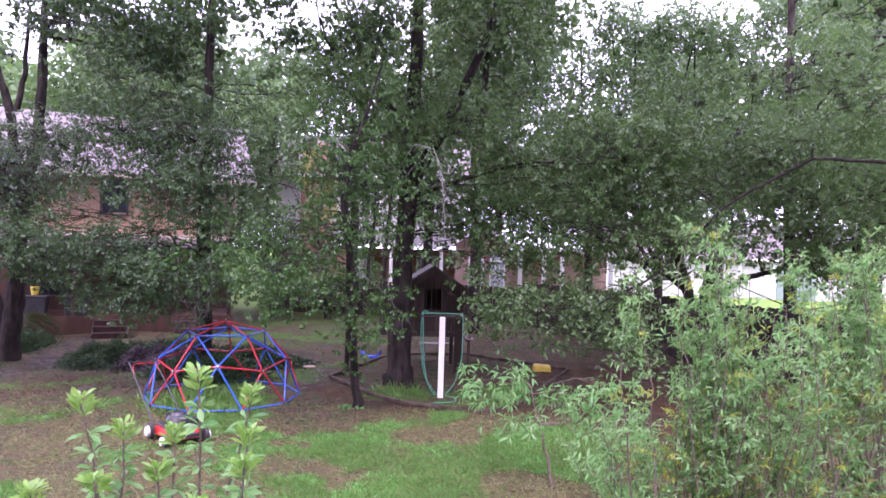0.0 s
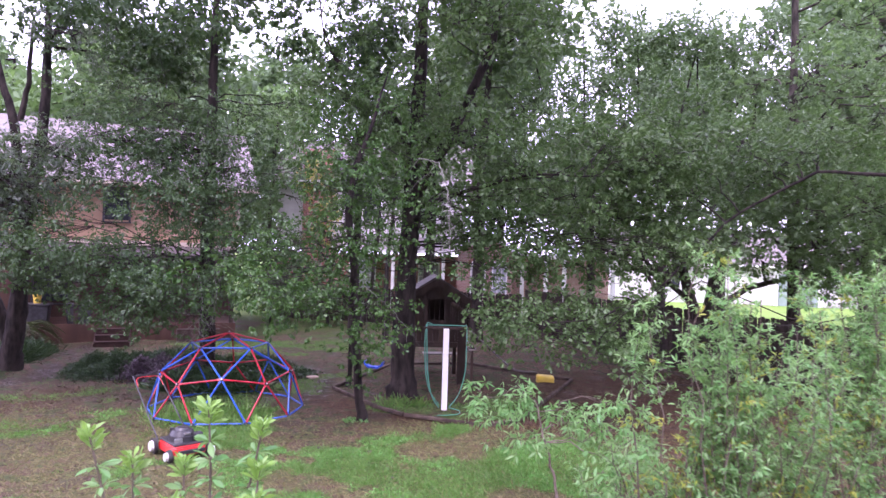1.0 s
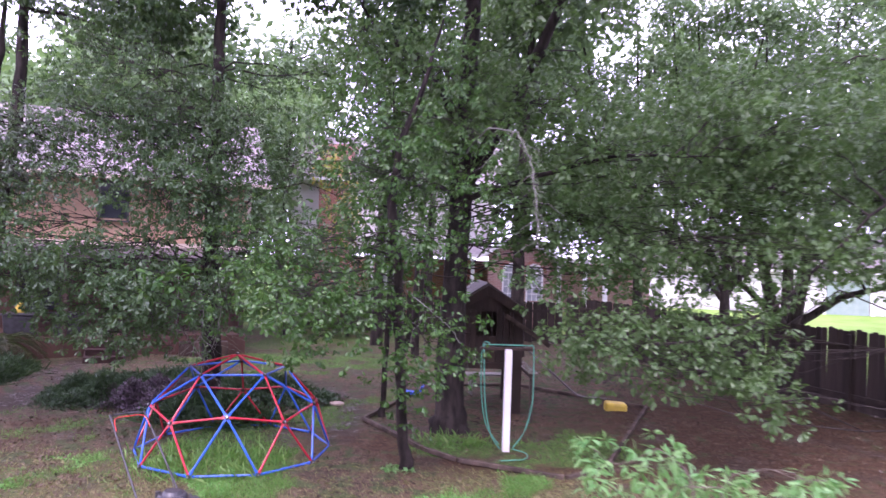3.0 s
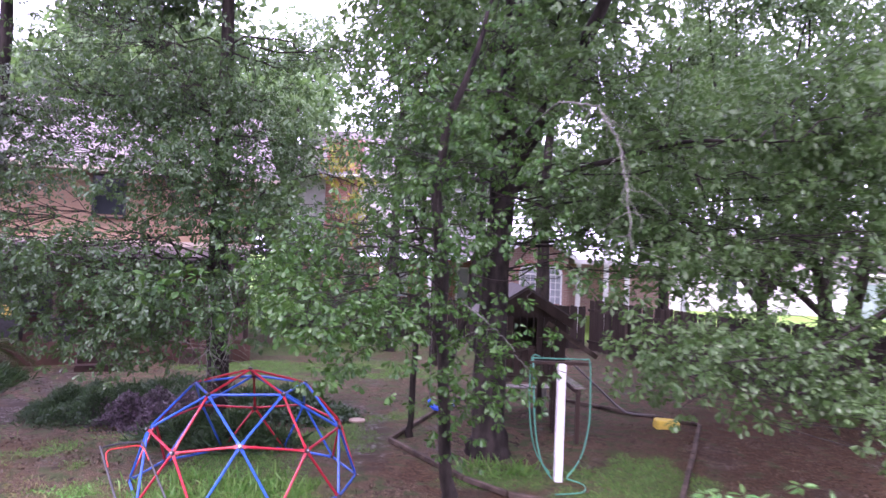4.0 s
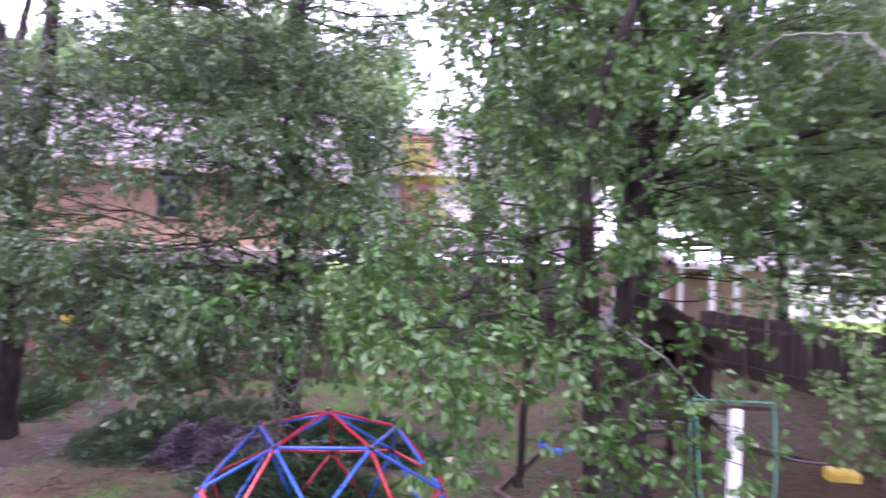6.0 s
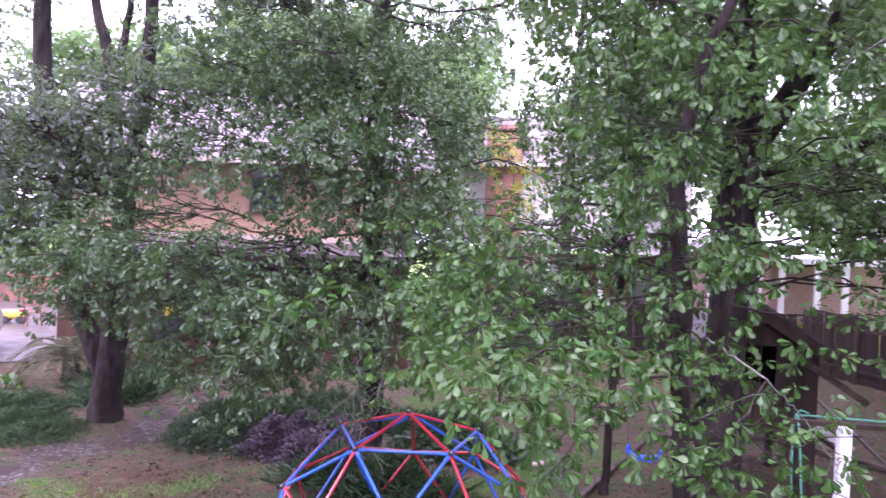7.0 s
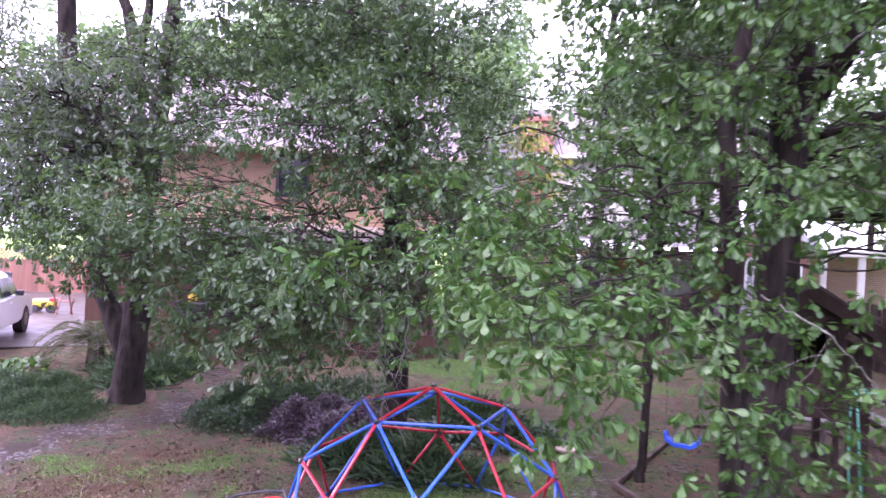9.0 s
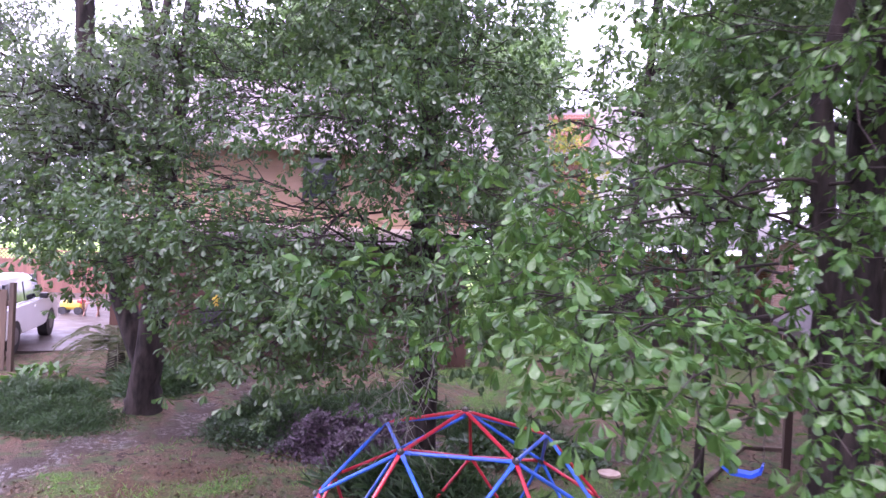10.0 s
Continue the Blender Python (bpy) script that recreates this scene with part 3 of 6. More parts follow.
for key, val in masks.items():
    ground.data.attributes.new(key, "FLOAT", "POINT").data.foreach_set("value", val.astype(np.float32))

# ---- driveway of wet concrete ----
bm = bmesh.new()
ring = [(-17.6, 18.8), (-15.4, 21.0), (-17.2, 23.2), (-26.5, 33.5), (-36, 31), (-24, 13), (-17.2, 15.5)]
top = [bm.verts.new((x, y, 0.055)) for x, y in ring]
low = [bm.verts.new((x, y, -0.1)) for x, y in ring]
bm.faces.new(top)
bm.faces.new(low[::-1])
for i in range(len(ring)):
    j = (i + 1) % len(ring)
    bm.faces.new((low[i], low[j], top[j], top[i]))
tagged(part("driveway", bm, M_CONC), "wet pale concrete driveway slab", "driveway", kind="structure")


# ---- fences ----
def board_mesh(w, h, t, dog=0.03):
    """A fence board with clipped upper corners, standing on z 0."""
    bm = bmesh.new()
    prism(bm, [(-w / 2, 0), (w / 2, 0), (w / 2, h - dog), (w / 2 - dog, h), (-w / 2 + dog, h), (-w / 2, h - dog)], -t / 2, t / 2)
    bmesh.ops.recalc_face_normals(bm, faces=bm.faces)
    me = bpy.data.meshes.new("board")
    bm.to_mesh(me)
    bm.free()
    return me


def fence(label, a, b, h, material, seed, pitch=0.145, z=0.0):
    """Upright boards on two rails and posts, from a to b."""
    rnd = random.Random(seed)
    ax, ay = a
    bx, by = b
    L = math.hypot(bx - ax, by - ay)
    ang = math.degrees(math.atan2(by - ay, bx - ax))
    root = thing("fence", label, "fence", pose(ax, ay, z, 0, 0, ang), group="yard fences", kind="structure")
    mesh = board_mesh(0.1435, h, 0.018)
    mesh.materials.append(material)
    n = int(L / pitch)
    for i in range(n):
        ob = new("board", mesh)
        ob.parent = root
        ob.matrix_basis = pose((i + 0.5) * pitch, rnd.gauss(0, 0.003), 0.02 + rnd.gauss(0, 0.014), rnd.gauss(0, 0.4), rnd.gauss(0, 0.5), 0) @ Matrix.Diagonal((1, 1, 1 + rnd.gauss(0, 0.006), 1))
    for zz in (0.35, h - 0.35):
        part("rail", boxed((L / 2, 0.035, zz), (L, 0.04, 0.09)), material, root)
    for i in range(int(L / 2.4) + 1):
        part("post", boxed((min(L, i * 2.4 + 0.05), 0.1, h * 0.48), (0.09, 0.09, h * 0.96), bevel=0.006), material, root)
    return root


fence("weathered brown wooden board fence beside the play area", (12.4, 10.7), (2.5, 29.8), 1.85, M_FENCE, 1)
fence("weathered dark wooden board fence behind the trees", (2.4, 29.95), (-9.2, 31.6), 1.6, M_FENCE, 2)
fence("reddish brown wooden fence beyond the driveway", (-33.5, 26.8), (-24.3, 33.0), 1.45, M_FENCE_RED, 3)

# lattice strip on the fence by the driveway
lat = thing("lattice", "diagonal lattice strip along the top of the reddish fence", "fence", pose(-33.5, 26.8, 1.47, 0, 0, math.degrees(math.atan2(6.2, 9.2))), kind="structure")
LL = math.hypot(9.2, 6.2)
for sgn in (1, -1):
    bm = bmesh.new()
    for i in range(int(LL / 0.16)):
        box(bm, (0, 0, 0), (0.62, 0.01, 0.035), pose(0.2 + i * 0.16, 0.012 * sgn, 0.21, 0, 45 * sgn, 0))
    part("slats", bm, M_FENCE_RED, lat)
for zz in (0.0, 0.44):
    part("rail", boxed((LL / 2, 0, zz), (LL, 0.05, 0.05)), M_FENCE_RED, lat)


# ---- houses ----
def window_unit(parent, x, y, z, w, h, frame_material, arch=False, bars=(1, 2), glass=None):
    """A window that sits in a wall facing -y: frame, panes between glazing bars, sill."""
    win = part("window", boxed((x, y + 0.03, z + h / 2), (w, 0.03, h)), glass or M_GLASS, parent, "dark glass window")
    f = 0.07
    bm = bmesh.new()
    box(bm, (x - w / 2 - f / 2, y - 0.02, z + h / 2), (f, 0.09, h + 2 * f))
    box(bm, (x + w / 2 + f / 2, y - 0.02, z + h / 2), (f, 0.09, h + 2 * f))
    box(bm, (x, y - 0.022, z + h + f / 2), (w, 0.086, f))
    if arch:
        out = [(x + (w / 2 + f) * math.cos(a), z + h + f + (w / 2 + f) * math.sin(a)) for a in np.linspace(0, math.pi, 12)]
        prism(bm, out, y - 0.03, y + 0.02)
    part("window_frame", bm, frame_material, win)
    if arch:
        out = [(x + w / 2 * 0.86 * math.cos(a), z + h + f + w / 2 * 0.86 * math.sin(a)) for a in np.linspace(0, math.pi, 12)]
        part("fan_pane", prism(bmesh.new(), out, y - 0.036, y - 0.01), glass or M_GLASS, win)
    bm = bmesh.new()
    for i in range(1, bars[0] + 1):
        box(bm, (x - w / 2 + w * i / (bars[0] + 1), y + 0.005, z + h / 2), (0.03, 0.03, h))
    for i in range(1, bars[1] + 1):
        box(bm, (x, y + 0.003, z + h * i / (bars[1] + 1)), (w, 0.026, 0.03))
    part("glazing_bars", bm, frame_material, win)
    part("window_sill", boxed((x, y - 0.05, z - f - 0.02), (w + 0.2, 0.14, 0.04)), frame_material, win)
    return win


def laps(parent, x0, x1, y, z0, z1, lap, material):
    """Overlapping siding boards, each an object on one mesh."""
    bm = bmesh.new()
    prism(bm, [(0, 0), (x1 - x0, 0), (x1 - x0, lap + 0.02), (0, lap + 0.02)], -0.012, 0.012)
    bmesh.ops.rotate(bm, verts=bm.verts, matrix=Matrix.Rotation(radians(-5), 3, "X"))
    me = bpy.data.meshes.new("siding_board")
    bmesh.ops.recalc_face_normals(bm, faces=bm.faces)
    bm.to_mesh(me)
    bm.free()
    me.materials.append(material)
    z = z0
    while z < z1 - 0.01:
        ob = new("siding_board", me)
        ob.parent = parent
        ob.location = (x0, y, z)
        z += lap


def gable_roof(parent, x0, x1, y0, y1, z, rise, material, over=0.35, along="x", fascia=None, name="roof"):
    """Two sloped slabs meeting at a ridge, with fascia boards."""
    bm = bmesh.new()
    t = 0.14
    if along == "x":
        ym = (y0 + y1) / 2
        m = Matrix.Rotation(radians(90), 4, "Z")
        k = rise / (ym - y0)
        o = [(y0 - over, z - k * over), (ym, z + rise), (y1 + over, z - k * over), (y1 + over, z - k * over + t), (ym, z + rise + t * 1.3), (y0 - over, z - k * over + t)]
        prism(bm, o, -(x1 + over), -(x0 - over), m)
    else:
        xm = (x0 + x1) / 2
        k = rise / (xm - x0)
        o = [(x0 - over, z - k * over), (xm, z + rise), (x1 + over, z - k * over), (x1 + over, z - k * over + t), (xm, z + rise + t * 1.3), (x0 - over, z - k * over + t)]
        prism(bm, o, y0 - over, y1 + over)
    r = part(name, bm, material, parent)
    if fascia and along == "y":
        bm = bmesh.new()
        for sg, xa in ((1, x0 - over), (-1, x1 + over)):
            prism(bm, [(xa, z - k * over - 0.08), (xm, z + rise - 0.08), (xm, z + rise + 0.12), (xa, z - k * over + 0.12)], y0 - over - 0.04, y0 - over - 0.003)
        part("fascia", bm, fascia, r)
    if fascia and along == "x":
        part("gutter", boxed(((x0 + x1) / 2, y0 - over - 0.06, z - k * over + 0.06), (x1 - x0 + 2 * over, 0.11, 0.13)), fascia, r)
    return r


def house_tan():
    h = thing("house", "two-storey house with tan lap siding, grey roof and dark porch below", "house", pose(-13.2, 24.0, 0.3, 0, 0, 27))
    x0, x1, dp = -5.2, 4.7, 8.0
    part("upper_wall", boxed(((x0 + x1) / 2, dp / 2 + 0.12, 4.25), (x1 - x0 - 0.05, dp - 0.1, 2.5)), M_TAN, h)
    laps(h, x0, x1, 0.1, 3.1, 5.35, 0.2, M_TAN)
    for xx in (x0 - 0.03, x1 + 0.03):
        part("corner_trim", boxed((xx, 0.06, 4.25), (0.12, 0.12, 2.5)), M_TRIM, h)
    part("band_board", boxed(((x0 + x1) / 2, 0.02, 2.98), (x1 - x0, 0.1, 0.24)), M_TRIM, h)
    window_unit(h, 0.42, 0.06, 3.85, 0.8, 1.15, M_BLACKPL, bars=(0, 1))
    gable_roof(h, x0, x1, 0.1, dp, 5.5, 2.3, M_SHINGLE, 0.7, "x", M_TRIM)
    # porch
    part("ground_floor_wall", boxed(((x0 + x1) / 2, dp / 2 + 0.14, 1.25), (x1 - x0 - 0.06, dp - 0.2, 3.3)), M_BROWN_BOARDS, h, "dark brown wall under the porch")
    bm = bmesh.new()
    prism(bm, [(-2.5, 2.55), (0.0, 2.86), (0.0, 2.95), (-2.5, 2.66)], -(x1 - 0.3), -(x0 + 1.8), Matrix.Rotation(radians(90), 4, "Z"))
    part("porch_roof", bm, M_SHINGLE_DARK, h)
    part("porch_beam", boxed(((x0 + x1 + 1.5) / 2, -2.35, 2.42), (x1 - x0 - 2.1, 0.14, 0.24)), M_WOOD_DARK, h)
    for xx in (x0 + 2.0, x0 + 4.6, x0 + 7.2, x1 - 0.4):
        part("porch_post", boxed((xx, -2.35, 1.16), (0.14, 0.14, 2.28), bevel=0.008), M_WOOD_DARK, h)
    part("porch_deck", boxed(((x0 + x1 + 1.5) / 2, -1.2, -0.08), (x1 - x0 - 2.0, 2.5, 0.74)), M_BROWN_BOARDS, h)
    part("porch_step", boxed((3.2, -2.7, -0.1), (1.4, 0.4, 0.44), bevel=0.01), M_WOOD_DARK, h)
    for xx in (-1.6, 1.6):
        window_unit(h, xx, 0.07, 0.85, 1.1, 1.3, M_BLACKPL, bars=(1, 1))


def house_brick():
    h = thing("house", "brick house with a white upper storey, arched windows and brick chimney", "house", pose(0, 0, 0.35))
    # front gable
    bm = bmesh.new()
    prism(bm, [(-0.6, -0.4), (2.1, -0.4), (2.1, 3.2), (0.75, 4.0), (-0.6, 3.2)], 33.5, 40)
    part("gable_wall", bm, M_PINK_BRICK, h, "faded pink brick gable wall")
    gable_roof(h, -0.6, 2.1, 33.5, 40, 3.2, 0.8, M_SHINGLE, 0.32, "y", M_WHITETRIM, "gable_roof")
    light_glass = mat("pale_curtained_glass", (0.45, 0.47, 0.5), 0.15, second=(0.3, 0.33, 0.36), scale=3)
    for xx, ww in ((0.42, 0.62), (1.48, 0.62)):
        win = window_unit(h, xx, 33.45, 1.1, ww, 1.2, M_WHITETRIM, True, (2, 3), light_glass)
        r0, r1, zc = ww / 2 + 0.08, ww / 2 + 0.24, 2.37
        ring = [(xx + r1 * math.cos(q), zc + r1 * math.sin(q)) for q in np.linspace(0, math.pi, 14)]
        ring += [(xx + r0 * math.cos(q), zc + r0 * math.sin(q)) for q in np.linspace(math.pi, 0, 14)]
        part("brick_arch", prism(bmesh.new(), ring, 33.44, 33.5), M_BRICK, win, "arch of red bricks")
    # brick ground floor and porch
    part("ground_floor_wall", boxed((-5.6, 38.6, 1.2), (10.0, 5.0, 3.2)), M_BRICK, h)
    window_unit(h, -2.2, 36.05, 1.0, 1.0, 1.4, M_WHITETRIM, False, (1, 1), light_glass)
    window_unit(h, -5.6, 36.05, 1.0, 1.0, 1.4, M_WHITETRIM, False, (1, 1), light_glass)
    bm = bmesh.new()
    prism(bm, [(33.4, 2.95), (36.3, 3.65), (36.3, 3.76), (33.4, 3.07)], 0.95, 6.05, Matrix.Rotation(radians(90), 4, "Z"))
    part("porch_roof", bm, M_SHINGLE, h)
    part("porch_gutter", boxed((-3.5, 33.34, 3.0), (5.1, 0.1, 0.16)), M_WHITETRIM, h)
    for xx in (-5.9, -3.8, -1.3):
        part("porch_column", boxed((xx, 33.6, 1.25), (0.16, 0.16, 3.3), bevel=0.01), M_WHITETRIM, h)
    # upper storey
    part("upper_wall", boxed((-5.55, 39.6, 4.95), (10.1, 6.0, 3.8)), M_SIDING, h)
    laps(h, -10.62, -0.48, 36.58, 3.6, 6.75, 0.22, M_SIDING)
    window_unit(h, -2.4, 36.52, 4.6, 0.95, 1.4, M_WHITETRIM, False, (1, 1))
    window_unit(h, -5.4, 36.52, 4.6, 0.95, 1.4, M_WHITETRIM, False, (1, 1))
    gable_roof(h, -10.6, -0.5, 36.6, 42.6, 6.85, 2.3, M_SHINGLE, 0.4, "x", M_WHITETRIM)
    # chimney on the front wall
    bm = bmesh.new()
    box(bm, (-8.4, 36.9, 3.8), (1.6, 1.0, 8.8))
    part("chimney", bm, M_BRICK, h, "red brick chimney")
    part("chimney_cap", boxed((-8.4, 36.9, 8.28), (1.8, 1.2, 0.2)), M_BRICK, h)
    # side porch with white columns
    part("side_porch_roof", boxed((4.95, 36.5, 2.95), (5.1, 5.2, 0.22)), M_WHITETRIM, h)
    for xx in (2.62, 3.8, 4.7, 7.1):
        part("porch_column", boxed((xx, 34.1, 1.2), (0.2, 0.2, 3.3), bevel=0.01), M_WHITETRIM, h)
    part("side_wall", boxed((5.0, 39.2, 1.2), (5.6, 0.2, 3.4)), M_PINK_BRICK, h)


def house_white():
    h = thing("house", "long white lap-sided house on a bright lawn", "house", pose(10.0, 50.0, 0.38, 0, 0, -4))
    part("wall", boxed((9.5, 4, 1.4), (19, 7.8, 3.2)), M_SIDING, h)
    laps(h, 0, 19, 0.08, 0.15, 2.95, 0.24, M_SIDING)
    gable_roof(h, 0, 19, 0.05, 8, 3.0, 2.2, M_SHINGLE, 0.5, "x", M_WHITETRIM)
    part("garage_door", boxed((12.8, 0.0, 1.1), (2.6, 0.08, 2.2), bevel=0.01), M_TEAL, h, "grey-green panelled door")
    for xx in (11.3, 14.3):
        part("door_trim", boxed((xx, -0.02, 1.3), (0.28, 0.16, 2.8)), M_WHITETRIM, h)
    for xx in (0.05, 9.0):
        part("corner_trim", boxed((xx, -0.01, 1.5), (0.22, 0.14, 3.0)), M_WHITETRIM, h)
    window_unit(h, 4.2, 0.02, 1.1, 1.2, 1.2, M_WHITETRIM, False, (1, 1))
    window_unit(h, 17.0, 0.02, 1.1, 1.2, 1.2, M_WHITETRIM, False, (1, 1))


def house_sky_block():
    """An unseen plain house, added behind the start of the flight to block sky light."""
    h = thing("house", "unseen brick house added behind the start to block sky light", "house", pose(0, -3.2, 0))
    part("wall", boxed((0, -4, 2.6), (20, 8, 5.4)), M_BRICK, h)
    gable_roof(h, -10, 10, -8, 0, 5.3, 2.4, M_SHINGLE, 0.5, "x", M_WHITETRIM)


house_tan()
house_brick()
house_white()
house_sky_block()

# ---- trees and shrubs ----
def B(x, y, z, rx, ry, rz, dens, tips=7, per=6):
    """A blob of foliage with that many leaves in a cubic metre."""
    return (x, y, z, rx, ry, rz, max(2, round(4.19 * rx * ry * rz * dens / (tips * per))), tips)


def canopy(seed, n, xr, yr, zr, r, dens):
    """Blobs strewn through a block of air."""
    rnd = random.Random(seed)
    out = []
    for i in range(n):
        k = rnd.uniform(0.7, 1.25)
        out.append(B(rnd.uniform(*xr), rnd.uniform(*yr), rnd.uniform(*zr), r * k, r * k * 0.9, r * k * 0.55, dens * rnd.uniform(0.7, 1.3)))
    return out


# large oak at the play area
tree("oak_tree", "large dark-barked oak with spreading leafy limbs", "tree",
     [(-1.15, 15.65, -0.1, 0.42), (-1.15, 15.65, 0.35, 0.29), (-1.12, 15.6, 2.4, 0.235), (-1.0, 15.6, 5.0, 0.2), (-0.9, 15.5, 8.0, 0.14), (-0.8, 15.5, 11.5, 0.07)],
     [B(-1.2, 15.0, 6.6, 2.0, 1.6, 1.1, 170), B(1.3, 14.6, 5.2, 1.6, 1.4, 1.0, 280), B(1.5, 15.0, 3.9, 1.5, 1.3, 0.8, 260), B(-3.0, 15.2, 7.4, 1.6, 1.4, 0.9, 150),
      # canopy(41) sits above the view, added to shade the sapling and ground.
      B(0.4, 15.0, 8.6, 2.8, 2.4, 1.3, 120), B(3.4, 14.8, 5.6, 1.6, 1.4, 1.2, 240), B(-1.0, 16.2, 10.5, 3.0, 2.5, 1.6, 90)] + canopy(1, 16, (-2.6, 5.2), (13.6, 18.5), (4.6, 7.2), 1.25, 260) + canopy(11, 8, (-3.5, 1.8), (14.5, 20), (7.8, 12), 1.3, 140) + canopy(41, 11, (-4.5, 2.5), (10.5, 13.5), (7.5, 9.5), 1.3, 150) + [B(-0.1, 15.0, 4.4, 0.9, 0.8, 0.7, 260), B(1.7, 14.6, 3.55, 1.2, 0.8, 0.42, 330), B(3.3, 14.8, 3.5, 1.2, 0.8, 0.42, 340), B(4.8, 15.2, 3.4, 1.3, 0.8, 0.5, 330), B(0.4, 15.4, 3.7, 0.9, 0.8, 0.4, 400), B(-2.4, 15.2, 4.4, 0.9, 0.8, 0.7, 260), B(0.9, 14.3, 2.9, 0.9, 0.6, 0.5, 330), B(2.2, 14.2, 3.2, 0.9, 0.6, 0.5, 330)] + canopy(2, 11, (0.2, 5.0), (13.6, 16.5), (3.3, 5.2), 0.95, 330) + [B(-1.7, 14.9, 3.7, 0.6, 0.6, 0.5, 420), B(-0.3, 14.9, 4.1, 0.8, 0.7, 0.45, 330), B(0.3, 14.9, 3.7, 0.6, 0.6, 0.4, 330), B(1.2, 14.7, 3.05, 1.0, 0.7, 0.3, 430), B(2.5, 14.9, 3.1, 1.0, 0.7, 0.3, 430), B(3.7, 15.0, 3.0, 0.9, 0.7, 0.3, 430), B(-2.0, 15.0, 5.2, 1.0, 0.9, 0.6, 300)],
     "plain", 0.12, M_OAK, 101, per_tip=8, limb_r=0.018,
     forks=[[(-1.0, 15.6, 4.6, 0.17), (-0.2, 15.3, 6.0, 0.13), (0.6, 15.0, 8.0, 0.08), (0.9, 14.9, 10.0, 0.04)],
            [(-1.05, 15.6, 4.3, 0.06), (0.2, 15.0, 4.7, 0.045), (1.5, 14.3, 5.0, 0.03), (2.8, 13.6, 4.9, 0.015)],
            [(-1.0, 15.6, 5.6, 0.12), (-1.8, 15.3, 6.8, 0.08), (-2.8, 15.2, 7.6, 0.04)]], spread=0.3,
     # Leaves out of view, added overhead to cut skylight on the play area.
     extra=[("upper_crown", canopy(51, 20, (-9.5, 6.0), (9.8, 14), (10.0, 12.0), 1.7, 46) + canopy(52, 24, (-10, 7.0), (14, 21), (12.2, 14.2), 1.8, 30), "plain", 0.3, M_OAK, "unseen upper leaves added to shade the play area")])

# oak boughs that hang low over the play area
tree("oak_tree", "oak with low hanging boughs of wet lobed leaves", "tree",
     [(9.6, 13.0, -0.1, 0.22), (9.6, 13.0, 0.4, 0.16), (9.4, 13.0, 2.0, 0.14), (9.0, 13.1, 4.5, 0.11), (8.6, 13.3, 8.0, 0.05)],
     [B(1.5, 13.0, 1.75, 1.0, 0.9, 0.5, 560), B(2.7, 13.3, 1.85, 1.0, 0.9, 0.55, 600), B(3.6, 13.6, 1.7, 0.8, 0.8, 0.5, 650), B(1.9, 13.8, 2.4, 1.0, 0.6, 0.3, 480), B(3.4, 14.2, 2.5, 1.1, 0.7, 0.35, 480), B(0.95, 13.2, 2.15, 0.5, 0.5, 0.3, 800),
      B(3.2, 12.6, 1.3, 0.8, 0.5, 0.35, 800), B(2.2, 12.8, 1.35, 0.6, 0.5, 0.3, 700), B(3.6, 14.2, 2.2, 0.8, 0.8, 0.4, 600), B(2.4, 14.2, 2.3, 1.1, 0.8, 0.4, 500)] + canopy(3, 11, (4.5, 9.5), (12.5, 16.5), (4.9, 6.4), 1.2, 170),
     "oak", 0.115, M_OAK, 102, limb_r=0.018, spread=0.2, per_tip=9, droop=0.6,
     forks=[[(9.0, 13.1, 5.0, 0.04), (7.2, 13.8, 5.2, 0.03), (5.6, 14.1, 4.2, 0.025), (4.2, 13.9, 2.7, 0.022), (3.0, 13.5, 2.1, 0.025), (1.6, 13.1, 1.95, 0.01)]])

